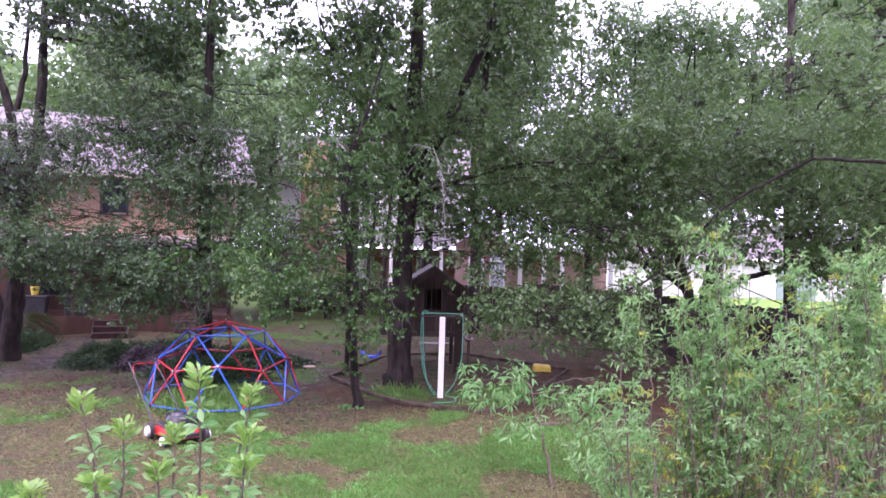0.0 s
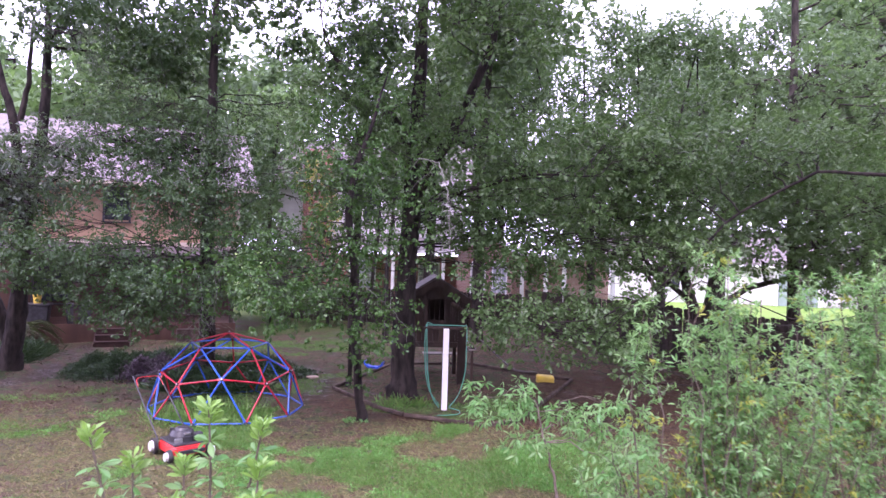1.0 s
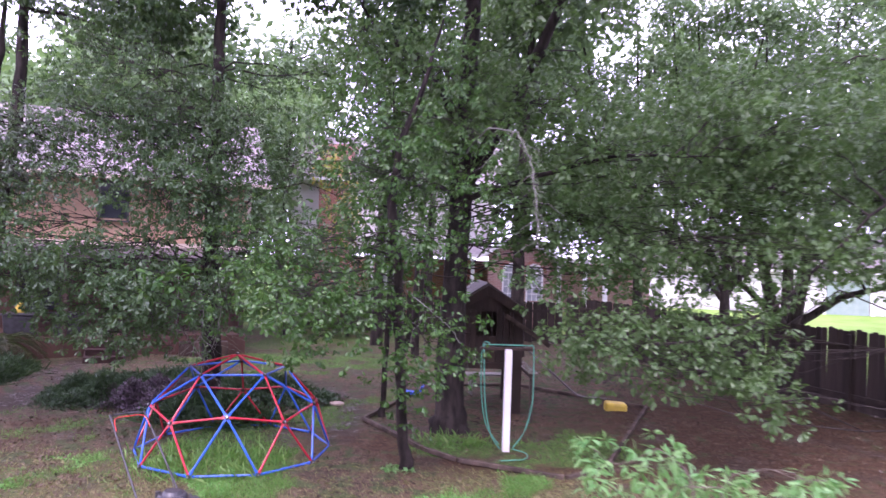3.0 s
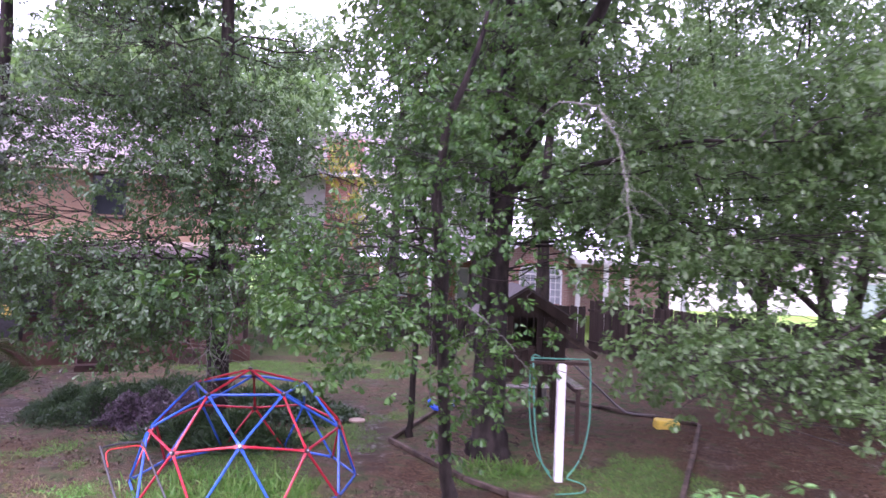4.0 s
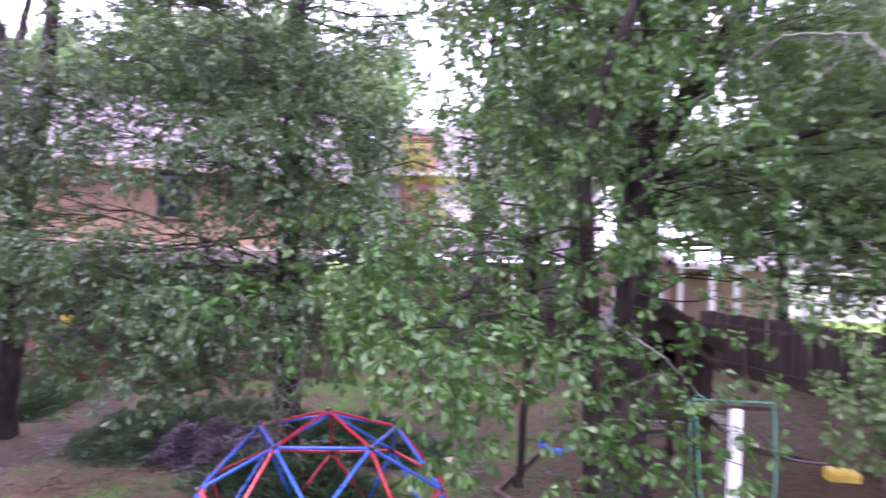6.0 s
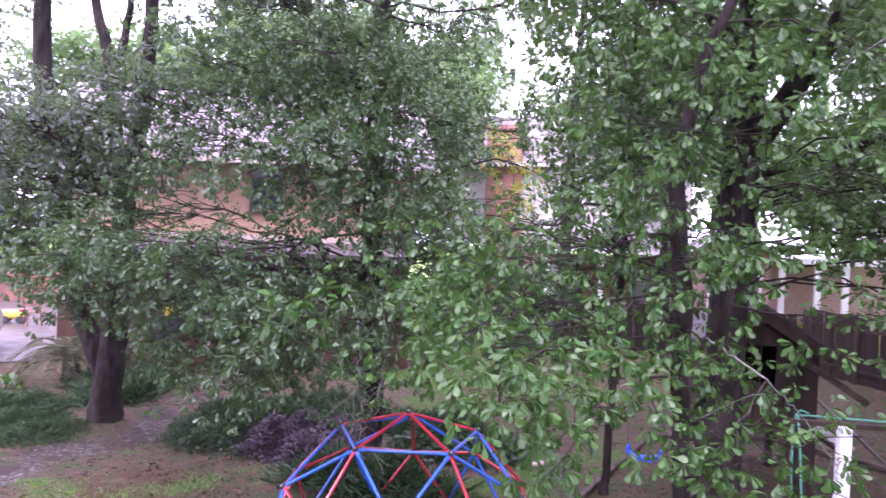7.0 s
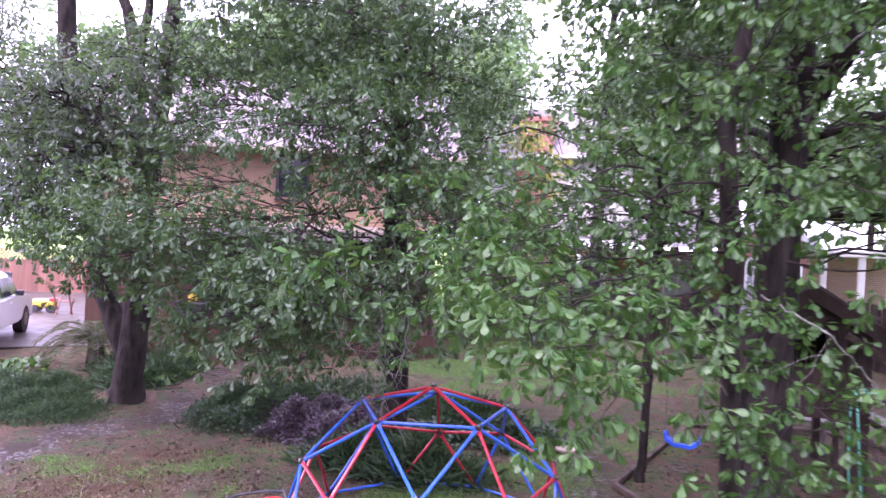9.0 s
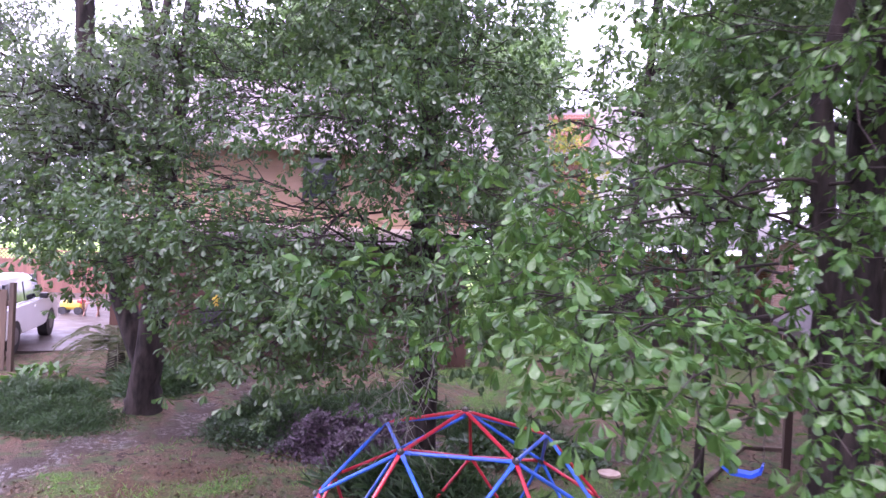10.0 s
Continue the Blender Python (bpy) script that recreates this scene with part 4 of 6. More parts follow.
# saplings by the border timbers
tree("oak_sapling", "young oak with dark trunk and glossy wet spoon-shaped leaves", "tree",
     [(-1.64, 13.15, -0.05, 0.13), (-1.66, 13.1, 0.3, 0.085), (-1.7, 12.9, 1.5, 0.075), (-1.74, 12.6, 3.0, 0.075), (-1.86, 12.45, 3.9, 0.065), (-1.75, 12.3, 4.8, 0.05), (-1.4, 12.2, 5.8, 0.03), (-1.2, 12.3, 6.6, 0.012)],
     [B(-2.9, 10.6, 2.45, 0.65, 0.6, 0.45, 1530), B(-2.25, 11.3, 2.3, 0.65, 0.6, 0.5, 1225), B(-1.75, 12.0, 4.3, 1.0, 0.9, 0.9, 560), B(-1.4, 12.0, 3.4, 0.6, 0.5, 0.5, 800), B(-1.1, 11.9, 2.0, 0.6, 0.5, 0.55, 1225),
      B(-2.7, 11.9, 3.4, 0.8, 0.7, 0.55, 460), B(-0.8, 12.3, 3.9, 0.7, 0.6, 0.6, 715), B(-3.9, 12.2, 3.2, 0.7, 0.7, 0.5, 610), B(-1.5, 11.9, 1.5, 0.5, 0.4, 0.3, 920), B(-2.3, 12.2, 5.4, 0.9, 0.8, 0.7, 610), B(-1.2, 12.3, 5.9, 0.9, 0.8, 0.6, 560),
      B(-3.15, 11.2, 2.75, 0.5, 0.5, 0.35, 1120), B(-2.6, 11.7, 2.65, 0.55, 0.5, 0.35, 1020), B(-3.5, 11.9, 3.1, 0.6, 0.6, 0.4, 510), B(-1.5, 12.4, 2.45, 0.5, 0.5, 0.35, 920), B(-4.1, 12.0, 2.7, 0.5, 0.5, 0.4, 920), B(-2.2, 12.9, 3.5, 0.6, 0.5, 0.5, 490), B(-3.0, 12.7, 3.4, 0.6, 0.5, 0.5, 390), B(-3.3, 11.4, 2.9, 0.6, 0.6, 0.5, 920), B(-1.9, 12.0, 3.1, 0.7, 0.6, 0.5, 620), B(-0.6, 12.4, 2.9, 0.5, 0.5, 0.4, 715), B(-0.7, 12.3, 5.0, 0.7, 0.6, 0.5, 560), B(-1.55, 12.75, 1.35, 0.35, 0.3, 0.35, 800), B(-1.6, 12.9, 0.9, 0.26, 0.25, 0.25, 700), B(-1.62, 12.3, 2.65, 0.42, 0.4, 0.35, 900), B(-1.5, 12.25, 1.95, 0.45, 0.4, 0.35, 900), B(-1.8, 12.1, 3.3, 0.5, 0.4, 0.4, 700), B(-1.7, 11.8, 4.9, 0.8, 0.7, 0.6, 450)],
     "oak", 0.09, M_OAK_BRIGHT, 103, thin=0.74, forks=[[(-1.68, 12.85, 1.8, 0.045), (-1.5, 12.75, 2.6, 0.035), (-1.35, 12.6, 4.2, 0.022)]], limb_r=0.013, spread=0.19, droop=0.75, per_tip=9)
tree("oak_sapling", "slim dark sapling stem inside the timber border", "tree",
     [(-2.55, 16.4, -0.05, 0.075), (-2.55, 16.4, 0.3, 0.055), (-2.55, 16.3, 2.5, 0.05), (-2.5, 15.8, 4.5, 0.035), (-2.45, 15.2, 6.5, 0.012)],
     [B(-3.0, 13.2, 3.3, 0.8, 0.7, 0.4, 260), B(-2.4, 14.1, 5.2, 1.0, 0.9, 0.8, 260), B(-3.4, 13.0, 2.5, 0.6, 0.5, 0.35, 800), B(-2.4, 15.6, 4.3, 0.8, 0.7, 0.7, 420), B(-2.2, 15.8, 5.4, 0.8, 0.7, 0.6, 350), B(-2.6, 16.0, 3.5, 0.6, 0.6, 0.4, 350), B(-2.75, 14.5, 3.45, 0.6, 0.5, 0.4, 420), B(-2.9, 15.2, 4.1, 0.6, 0.5, 0.45, 420), B(-2.3, 15.3, 3.3, 0.5, 0.5, 0.35, 400)] + canopy(4, 5, (-4.0, -1.6), (12.6, 14.6), (3.4, 4.9), 0.75, 270),
     "oak", 0.1, M_OAK_SHADED, 104, limb_r=0.025, spread=0.2, per_tip=9)

# oak beside the climbing dome, its shade put into the leaf colour
tree("oak_tree", "leafy oak with low boughs over the climbing dome", "tree",
     [(-5.95, 15.9, -0.1, 0.26), (-5.95, 15.9, 0.4, 0.19), (-5.93, 15.8, 3.0, 0.16), (-5.85, 15.6, 6.0, 0.12), (-5.8, 15.5, 10.0, 0.05)],
     [B(-5.4, 12.6, 2.4, 1.0, 0.8, 0.5, 1150), B(-6.6, 12.9, 2.8, 1.2, 0.9, 0.65, 1035), B(-7.9, 12.8, 3.1, 1.4, 1.0, 0.7, 975), B(-6.7, 13.6, 2.2, 1.3, 0.9, 0.55, 1090),
      B(-5.8, 13.4, 4.2, 1.3, 1.0, 0.8, 520), B(-4.3, 13.8, 3.6, 1.1, 1.0, 0.8, 400), B(-3.8, 16.0, 5.0, 1.0, 0.7, 0.4, 480), B(-4.4, 16.0, 4.6, 0.7, 0.6, 0.35, 300), B(-3.2, 16.0, 4.3, 0.7, 0.6, 0.5, 420), B(-3.6, 16.6, 6.9, 1.3, 1.0, 0.4, 230), B(-4.9, 16.4, 6.5, 0.8, 0.8, 0.6, 260), B(-9.2, 16.6, 5.9, 0.9, 0.8, 0.45, 560), B(-8.0, 16.8, 5.7, 1.0, 0.8, 0.45, 600), B(-6.9, 16.8, 5.6, 0.9, 0.8, 0.45, 600), B(-5.8, 16.6, 5.6, 0.8, 0.7, 0.45, 560), B(-4.4, 12.8, 2.5, 0.7, 0.6, 0.4, 975), B(-7.4, 13.6, 4.5, 1.3, 1.0, 0.8, 380),
      B(-5.9, 14.0, 5.6, 1.3, 1.1, 0.8, 340), B(-6.8, 14.0, 6.4, 1.8, 1.4, 1.1, 290), B(-8.6, 13.4, 2.85, 0.85, 0.8, 0.5, 1000), B(-8.2, 14.2, 2.4, 1.2, 0.8, 0.5, 690), B(-5.3, 14.4, 2.6, 1.1, 0.8, 0.6, 805),
      B(-6.4, 13.0, 1.95, 1.0, 0.7, 0.35, 805), B(-5.4, 13.3, 1.9, 0.8, 0.6, 0.3, 805), B(-7.6, 13.6, 2.0, 1.0, 0.7, 0.35, 690), B(-4.9, 14.6, 4.9, 0.8, 0.8, 0.7, 350), B(-6.6, 14.9, 5.3, 1.3, 0.9, 0.8, 380), B(-3.6, 14.8, 3.2, 0.8, 0.8, 0.35, 300), B(-6.6, 14.6, 5.1, 1.0, 0.8, 0.5, 420), B(-7.7, 14.8, 5.2, 1.0, 0.8, 0.5, 360), B(-5.5, 13.8, 4.7, 0.9, 0.8, 0.7, 600), B(-5.0, 13.6, 4.1, 0.8, 0.7, 0.6, 520), B(-5.6, 14.6, 3.9, 0.6, 0.7, 0.5, 460), B(-5.4, 13.9, 3.7, 0.9, 0.8, 0.5, 550), B(-6.3, 14.2, 4.4, 0.8, 0.7, 0.8, 620), B(-5.9, 14.7, 4.1, 0.8, 0.7, 0.6, 700), B(-5.0, 15.0, 4.4, 0.8, 0.7, 0.5, 600), B(-6.5, 15.1, 4.7, 0.7, 0.6, 0.5, 600), B(-6.2, 15.0, 5.7, 1.2, 0.8, 0.65, 480), B(-7.6, 15.0, 5.9, 1.1, 0.8, 0.65, 430), B(-8.8, 15.2, 5.7, 1.0, 0.8, 0.6, 300), B(-6.0, 14.9, 5.2, 1.0, 0.8, 0.6, 520), B(-8.0, 14.4, 5.0, 1.1, 0.8, 0.6, 420), B(-8.9, 14.8, 3.9, 0.9, 0.7, 0.5, 420), B(-10.0, 13.8, 3.25, 1.0, 0.8, 0.55, 860), B(-3.4, 14.2, 2.7, 1.0, 0.8, 0.5, 690), B(-2.9, 14.7, 3.2, 0.7, 0.7, 0.35, 520), B(-4.2, 14.6, 3.2, 0.9, 0.8, 0.6, 630), B(-4.8, 14.2, 4.9, 1.0, 0.8, 0.8, 485), B(-3.2, 13.6, 2.1, 0.7, 0.6, 0.3, 575), B(-4.0, 15.2, 2.3, 0.9, 0.7, 0.4, 575), B(-10.6, 14.2, 3.3, 0.9, 0.8, 0.45, 805), B(-4.8, 14.5, 4.6, 0.6, 0.7, 0.6, 350), B(-5.2, 15.2, 5.7, 1.2, 1.0, 0.8, 380), B(-5.6, 15.2, 3.3, 1.4, 0.8, 0.6, 575), B(-7.5, 15.4, 3.0, 1.4, 0.8, 0.7, 575)] + canopy(5, 5, (-8.0, -3.2), (13.0, 18), (5.2, 7.0), 1.2, 110),
     "spoon", 0.09, M_OAK_SHADED, 105, limb_r=0.02, spread=0.21, droop=0.7, per_tip=9,
     extra=[("upper_crown", canopy(15, 12, (-10, -3.2), (15, 20), (8.4, 11.5), 1.4, 110) + canopy(31, 14, (-8, -1.5), (13.5, 16.5), (7.3, 8.6), 1.0, 260), "plain", 0.15, M_OAK_SHADED, "thin upper leaves against the sky"),
            ("fresh_shoot", [B(-4.95, 12.2, 2.6, 0.22, 0.2, 0.2, 1500)], "broad", 0.13, M_OAK_BRIGHT, "fresh light green shoot")])

# forked tree by the path, with haze put into its leaf colour
tree("forked_tree", "dark three-stemmed tree beside the path, leaves tinted bluish for haze", "tree",
     [(-11.25, 16.5, -0.1, 0.33), (-11.2, 16.5, 0.4, 0.25), (-11.05, 16.5, 1.5, 0.21), (-10.98, 16.5, 3.5, 0.17), (-10.85, 16.5, 4.3, 0.15), (-10.6, 16.5, 5.5, 0.13), (-10.5, 16.5, 7.4, 0.11), (-10.4, 16.4, 10.5, 0.05)],
     [B(-9.8, 13.8, 4.6, 1.6, 1.2, 0.9, 330), B(-11.2, 14.2, 4.2, 1.5, 1.1, 0.9, 360), B(-8.6, 14.2, 5.2, 1.2, 1.0, 0.7, 330), B(-9.8, 14.6, 5.0, 1.2, 1.0, 0.8, 300), B(-10.5, 13.6, 3.3, 1.3, 0.9, 0.55, 480),
      B(-10.8, 13.9, 3.5, 0.9, 0.7, 0.45, 800), B(-10.5, 13.6, 4.6, 1.2, 0.9, 0.7, 420), B(-12.5, 15.5, 5.0, 1.4, 1.0, 0.8, 420), B(-9.6, 13.3, 3.9, 1.0, 0.8, 0.5, 560), B(-12.0, 15.0, 3.6, 1.2, 0.9, 0.5, 650), B(-10.4, 15.0, 3.9, 1.0, 0.8, 0.5, 560), B(-11.4, 15.0, 4.6, 1.1, 0.9, 0.6, 500), B(-9.4, 14.9, 5.6, 1.2, 0.9, 0.6, 400),
      B(-13.6, 15.6, 6.3, 1.1, 0.9, 0.8, 380), B(-14.6, 16.2, 6.9, 1.2, 1.0, 0.9, 330), B(-14.2, 15.8, 5.2, 1.2, 0.9, 0.8, 420), B(-13.2, 15.2, 4.4, 1.1, 0.8, 0.6, 420), B(-14.4, 15.6, 7.9, 1.2, 1.0, 0.6, 300)] + canopy(6, 8, (-16, -8.5), (13.5, 18), (4.0, 6.0), 1.2, 200) + canopy(16, 11, (-18, -12.8), (14.5, 21), (8.0, 12.5), 1.5, 130) + canopy(17, 5, (-10.2, -8.0), (14.5, 19), (8.0, 11.5), 1.3, 130),
     "spoon", 0.112, M_HAZED, 106, thin=0.78, forks=[[(-11.0, 16.5, 3.4, 0.15), (-11.1, 16.5, 4.4, 0.13), (-11.15, 16.5, 5.5, 0.12), (-11.2, 16.5, 6.4, 0.11), (-11.56, 16.5, 7.5, 0.08), (-12.0, 16.5, 9.5, 0.04)],
                                        [(-11.18, 16.5, 6.3, 0.08), (-10.95, 16.5, 7.3, 0.06), (-10.8, 16.4, 9.0, 0.03)],
                                        [(-11.2, 16.5, 0.7, 0.18), (-11.9, 16.5, 2.0, 0.19), (-12.31, 16.5, 3.4, 0.18), (-12.5, 16.5, 4.4, 0.17), (-12.83, 16.5, 5.6, 0.17), (-12.99, 16.5, 6.2, 0.16), (-13.06, 16.5, 7.6, 0.15), (-13.1, 16.5, 10.5, 0.07)],
                                        [(-12.6, 16.5, 4.8, 0.06), (-13.4, 16.2, 5.6, 0.045), (-14.6, 16.0, 6.2, 0.02)]], spread=0.2, droop=0.6)

# spreading tree behind the side fence
tree("crepe_myrtle", "spreading many-stemmed tree behind the board fence", "tree",
     [(7.75, 22.0, -0.1, 0.28), (7.75, 22.0, 0.6, 0.24), (7.75, 22.0, 1.3, 0.2)],
     [B(7.0, 20.5, 5.2, 2.4, 1.8, 1.0, 120), B(9.4, 20.5, 5.0, 2.0, 1.6, 1.1, 120), B(5.0, 20.2, 4.6, 1.8, 1.5, 0.8, 120), B(7.8, 20.0, 6.8, 2.6, 2.0, 1.1, 90), B(4.0, 20.8, 6.2, 2.0, 1.6, 1.0, 90), B(10.6, 19.5, 4.0, 1.4, 1.4, 0.8, 120), B(3.0, 21.0, 4.6, 1.4, 1.4, 0.6, 110)] + canopy(7, 20, (2.5, 11.5), (18.5, 23), (4.0, 7.6), 1.35, 250) + canopy(27, 10, (3.0, 11.5), (18.5, 21.0), (3.2, 4.3), 0.9, 330),
     "plain", 0.13, M_MYRTLE, 107, bark=M_BARK_MID, per_tip=10,
     forks=[[(7.7, 22.0, 0.9, 0.2), (7.1, 21.8, 2.3, 0.17), (6.7, 21.6, 3.6, 0.13), (6.4, 21.4, 5.6, 0.07)],
            [(7.75, 22.0, 1.0, 0.2), (7.95, 21.9, 2.6, 0.18), (8.2, 21.8, 4.0, 0.15), (8.4, 21.7, 6.5, 0.05)],
            [(7.3, 21.9, 2.0, 0.1), (6.2, 21.5, 2.75, 0.08), (5.0, 21.2, 3.1, 0.06), (4.2, 21.0, 3.7, 0.03)],
            [(7.9, 21.95, 1.8, 0.12), (8.9, 21.7, 2.5, 0.09), (10.0, 21.3, 2.9, 0.06), (11.0, 21.0, 3.6, 0.03)],
            [(6.9, 21.7, 3.0, 0.08), (7.2, 21.6, 4.2, 0.06), (7.3, 21.5, 5.8, 0.03)]], spread=0.4)

# tall trees at the right and beyond
tree("tall_oak", "tall tree with pale straight trunk and open crown", "tree",
     [(10.2, 21.5, -0.1, 0.28), (10.2, 21.5, 0.6, 0.2), (10.1, 21.4, 5, 0.16), (9.9, 21.2, 9, 0.12), (9.8, 21.0, 15, 0.07)],
     [B(9.5, 19.0, 8.2, 2.2, 1.8, 1.2, 80), B(12.0, 19.5, 7.5, 2.2, 1.8, 1.4, 90), B(8.6, 17.5, 6.2, 1.6, 1.5, 1.2, 130), B(12.0, 18.5, 10, 2.6, 2.4, 1.4, 70), B(9.2, 15.5, 4.6, 1.6, 1.4, 1.4, 190), B(10.5, 14.5, 7.0, 2.0, 1.6, 1.4, 120)] + canopy(8, 14, (7.5, 14), (14.5, 21), (4.6, 8), 1.4, 230) + canopy(18, 10, (9.5, 16), (16, 24), (8.0, 13), 1.5, 120) + canopy(20, 14, (5.2, 12), (14.5, 19.0), (3.5, 5.2), 1.0, 380) + canopy(28, 9, (8.2, 13.5), (16.8, 19), (2.9, 4.2), 0.9, 330),
     "plain", 0.13, M_MYRTLE, 108, bark=M_BARK_MID, per_tip=9, limb_r=0.04, spread=0.35)
rngm = np.random.default_rng(5)
tree("slender_trees", "clump of slender many-stemmed trees against the sky", "tree",
     [(7.6, 27.0, 0.0, 0.2), (7.6, 27.0, 2.0, 0.17), (7.6, 27.0, 4.0, 0.14)],
     [B(5.0, 26.5, 9.8, 1.7, 1.4, 0.9, 190), B(8.0, 26.5, 11.6, 2.6, 1.5, 1.0, 240), B(11, 26.5, 10.2, 1.8, 1.4, 1.1, 220), B(5.0, 26.5, 12.0, 2.0, 1.5, 1.0, 150), B(11.5, 26.5, 12.2, 2.0, 1.5, 1.0, 160), B(2.5, 26.5, 9.0, 1.6, 1.4, 1.1, 170), B(4.2, 27, 7.6, 1.3, 1.3, 0.7, 120), B(7.4, 26.6, 8.2, 2.0, 1.4, 0.6, 70), B(9.2, 26.6, 9.2, 1.2, 1.2, 0.7, 150), B(6.4, 26.6, 10.2, 1.0, 1.2, 0.6, 150), B(12.5, 27, 7.8, 1.6, 1.4, 0.9, 130)],
     "plain", 0.2, M_FAR, 109,
     forks=[[(7.6 + 0.1 * k, 27.0, 2.0 + 0.15 * k, 0.09), (7.0 + 0.55 * (k - 3), 26.8, 5.0, 0.07), (6.6 + 1.05 * (k - 3) + rngm.normal(0, 0.3), 26.6, 8.0, 0.05), (6.6 + 1.3 * (k - 3) + rngm.normal(0, 0.5), 26.4, 12.0, 0.025)] for k in range(8)], spread=0.4)

# farther trees that close the view
def far_tree(x, y, h, w, material, seed, label, leaf=0.45, dens=15, low=0.4):
    rnd = np.random.default_rng(seed)
    z0 = float(height(np.array(x), np.array(y)))
    bl = []
    for i in range(14):
        a, r = rnd.uniform(0, 2 * math.pi), rnd.uniform(0.1, 0.85) * w
        bl.append(B(x + r * math.cos(a), y + r * math.sin(a) * 0.7, z0 + h * rnd.uniform(low, 1.0), w * 0.42, w * 0.36, h * 0.105, dens * 1.9, 9, 6))
    tree("tree", label, "tree", [(x, y, z0 - 0.1, 0.02 * h), (x, y, z0 + 0.4 * h, 0.012 * h), (x + 0.3, y, z0 + h, 0.006 * h)], bl, "plain", leaf, material, seed, group="trees beyond the yard", spread=0.6, limb_r=0.1, twigs=False)


for i, (x, y, h, w, m_) in enumerate([
        (-22, 40, 15, 5.5, M_FAR), (-14.5, 40, 13, 5, M_FARLIGHT), (-6, 52, 12, 5, M_FAR), (2, 54, 19, 6, M_FAR), (9.5, 58, 14, 6, M_FARLIGHT), (18, 62, 22, 7, M_FAR), (27, 48, 18, 6, M_FAR), (-17, 55, 20, 4.6, M_FAR), (-27, 52, 19, 6, M_FARLIGHT), (-2.5, 60, 19, 4.2, M_FARLIGHT), (-33, 46, 16, 6, M_FAR),
        (-30, 36, 13, 5, M_FARLIGHT), (33, 38, 15, 6, M_FARLIGHT), (17, 30, 15, 5, M_FAR), (-18, 30, 12, 3.6, M_FARLIGHT), (-13.6, 31.5, 12, 3.0, M_FAR), (0.5, 26, 13, 3.6, M_FAR)]):
    far_tree(x, y, h, w, m_, 300 + i, "tall leafy tree beyond the yard, pale green in the rain" if m_ is M_FARLIGHT else "tall dark green tree beyond the yard")

for i, (x, y, h, w, m_) in enumerate([(-12.6, 34.5, 10, 2.2, M_FARLIGHT), (-3.2, 33.0, 11, 2.2, M_FAR), (5.6, 31.5, 12, 2.8, M_FARLIGHT), (10.5, 29.0, 12, 2.8, M_FAR), (14.5, 24.5, 12, 2.8, M_FAR), (-26, 37.5, 11, 4.0, M_FAR), (-1.6, 28.4, 13, 2.2, M_FAR), (-4.5, 27.2, 12, 2.4, M_FARLIGHT)]):
    far_tree(x, y, h, w, m_, 320 + i, "leafy tree just behind the yard fence" if y > 28.5 else "tall leafy tree inside the far end of the yard", 0.26, 24 if x == -4.5 else 36, 0.5)

far_tree(-8.3, 28.6, 4.6, 1.7, M_FAR, 350, "low leafy tree before the far fence", 0.22, 70, 0.2)
far_tree(-2.8, 24.5, 6.6, 1.6, M_FAR, 352, "slim leafy tree inside the far end of the yard", 0.16, 60, 0.55)
far_tree(-10.4, 34.3, 9.6, 1.7, M_FAR, 353, "tall leafy tree against the brick house", 0.24, 60, 0.7)
far_tree(-6.0, 29.2, 3.6, 1.5, M_FAR, 351, "low leafy tree before the far fence", 0.22, 70, 0.2)

tree("turning_tree", "small tree with yellow and orange leaves before the chimney", "tree",
     [(-7.4, 33.4, 0.0, 0.09), (-7.4, 33.4, 3.0, 0.07), (-7.3, 33.4, 6.5, 0.03)],
     [B(-7.4, 33.4, 6.4, 0.9, 0.8, 0.9, 120), B(-6.9, 33.4, 5.2, 0.9, 0.8, 0.8, 110), B(-7.0, 33.4, 4.0, 0.7, 0.7, 0.5, 90), B(-7.9, 33.4, 7.6, 0.7, 0.6, 0.6, 100)], "plain", 0.22, M_ORANGE, 130, bark=M_TWIG, spread=0.35)

# unseen trees added to the sides of and behind the start of the flight
for i, (x, y, h, w) in enumerate([(-15, 6, 12, 5), (13, 4, 12, 5), (-13, -7, 14, 6), (12, -8, 14, 6)]):
    far_tree(x, y, h, w, M_FAR, 340 + i, "unseen dark green tree added beside the yard")

# shrubs by the start of the flight
tree("peach_sapling", "small sapling with drooping narrow green leaves", "shrub",
     [(1.75, 9.0, -0.05, 0.022), (1.7, 9.0, 0.4, 0.017), (1.55, 9.05, 0.9, 0.013), (1.4, 9.15, 1.4, 0.007)],
     [B(0.62, 9.3, 1.32, 0.22, 0.25, 0.2, 1800), B(0.72, 9.25, 1.05, 0.22, 0.25, 0.2, 1500), B(1.1, 9.3, 1.3, 0.36, 0.35, 0.22, 1700), B(1.35, 9.2, 0.85, 0.32, 0.35, 0.25, 1300), B(1.75, 9.2, 1.1, 0.38, 0.4, 0.28, 1400), B(2.3, 8.8, 1.1, 0.5, 0.5, 0.4, 900), B(2.2, 8.6, 1.6, 0.3, 0.3, 0.2, 900), B(2.6, 8.4, 0.7, 0.6, 0.5, 0.4, 450)],
     "lance", 0.125, M_LANCE, 122, bark=M_TWIG, limb_r=0.014, spread=0.12, droop=0.55)


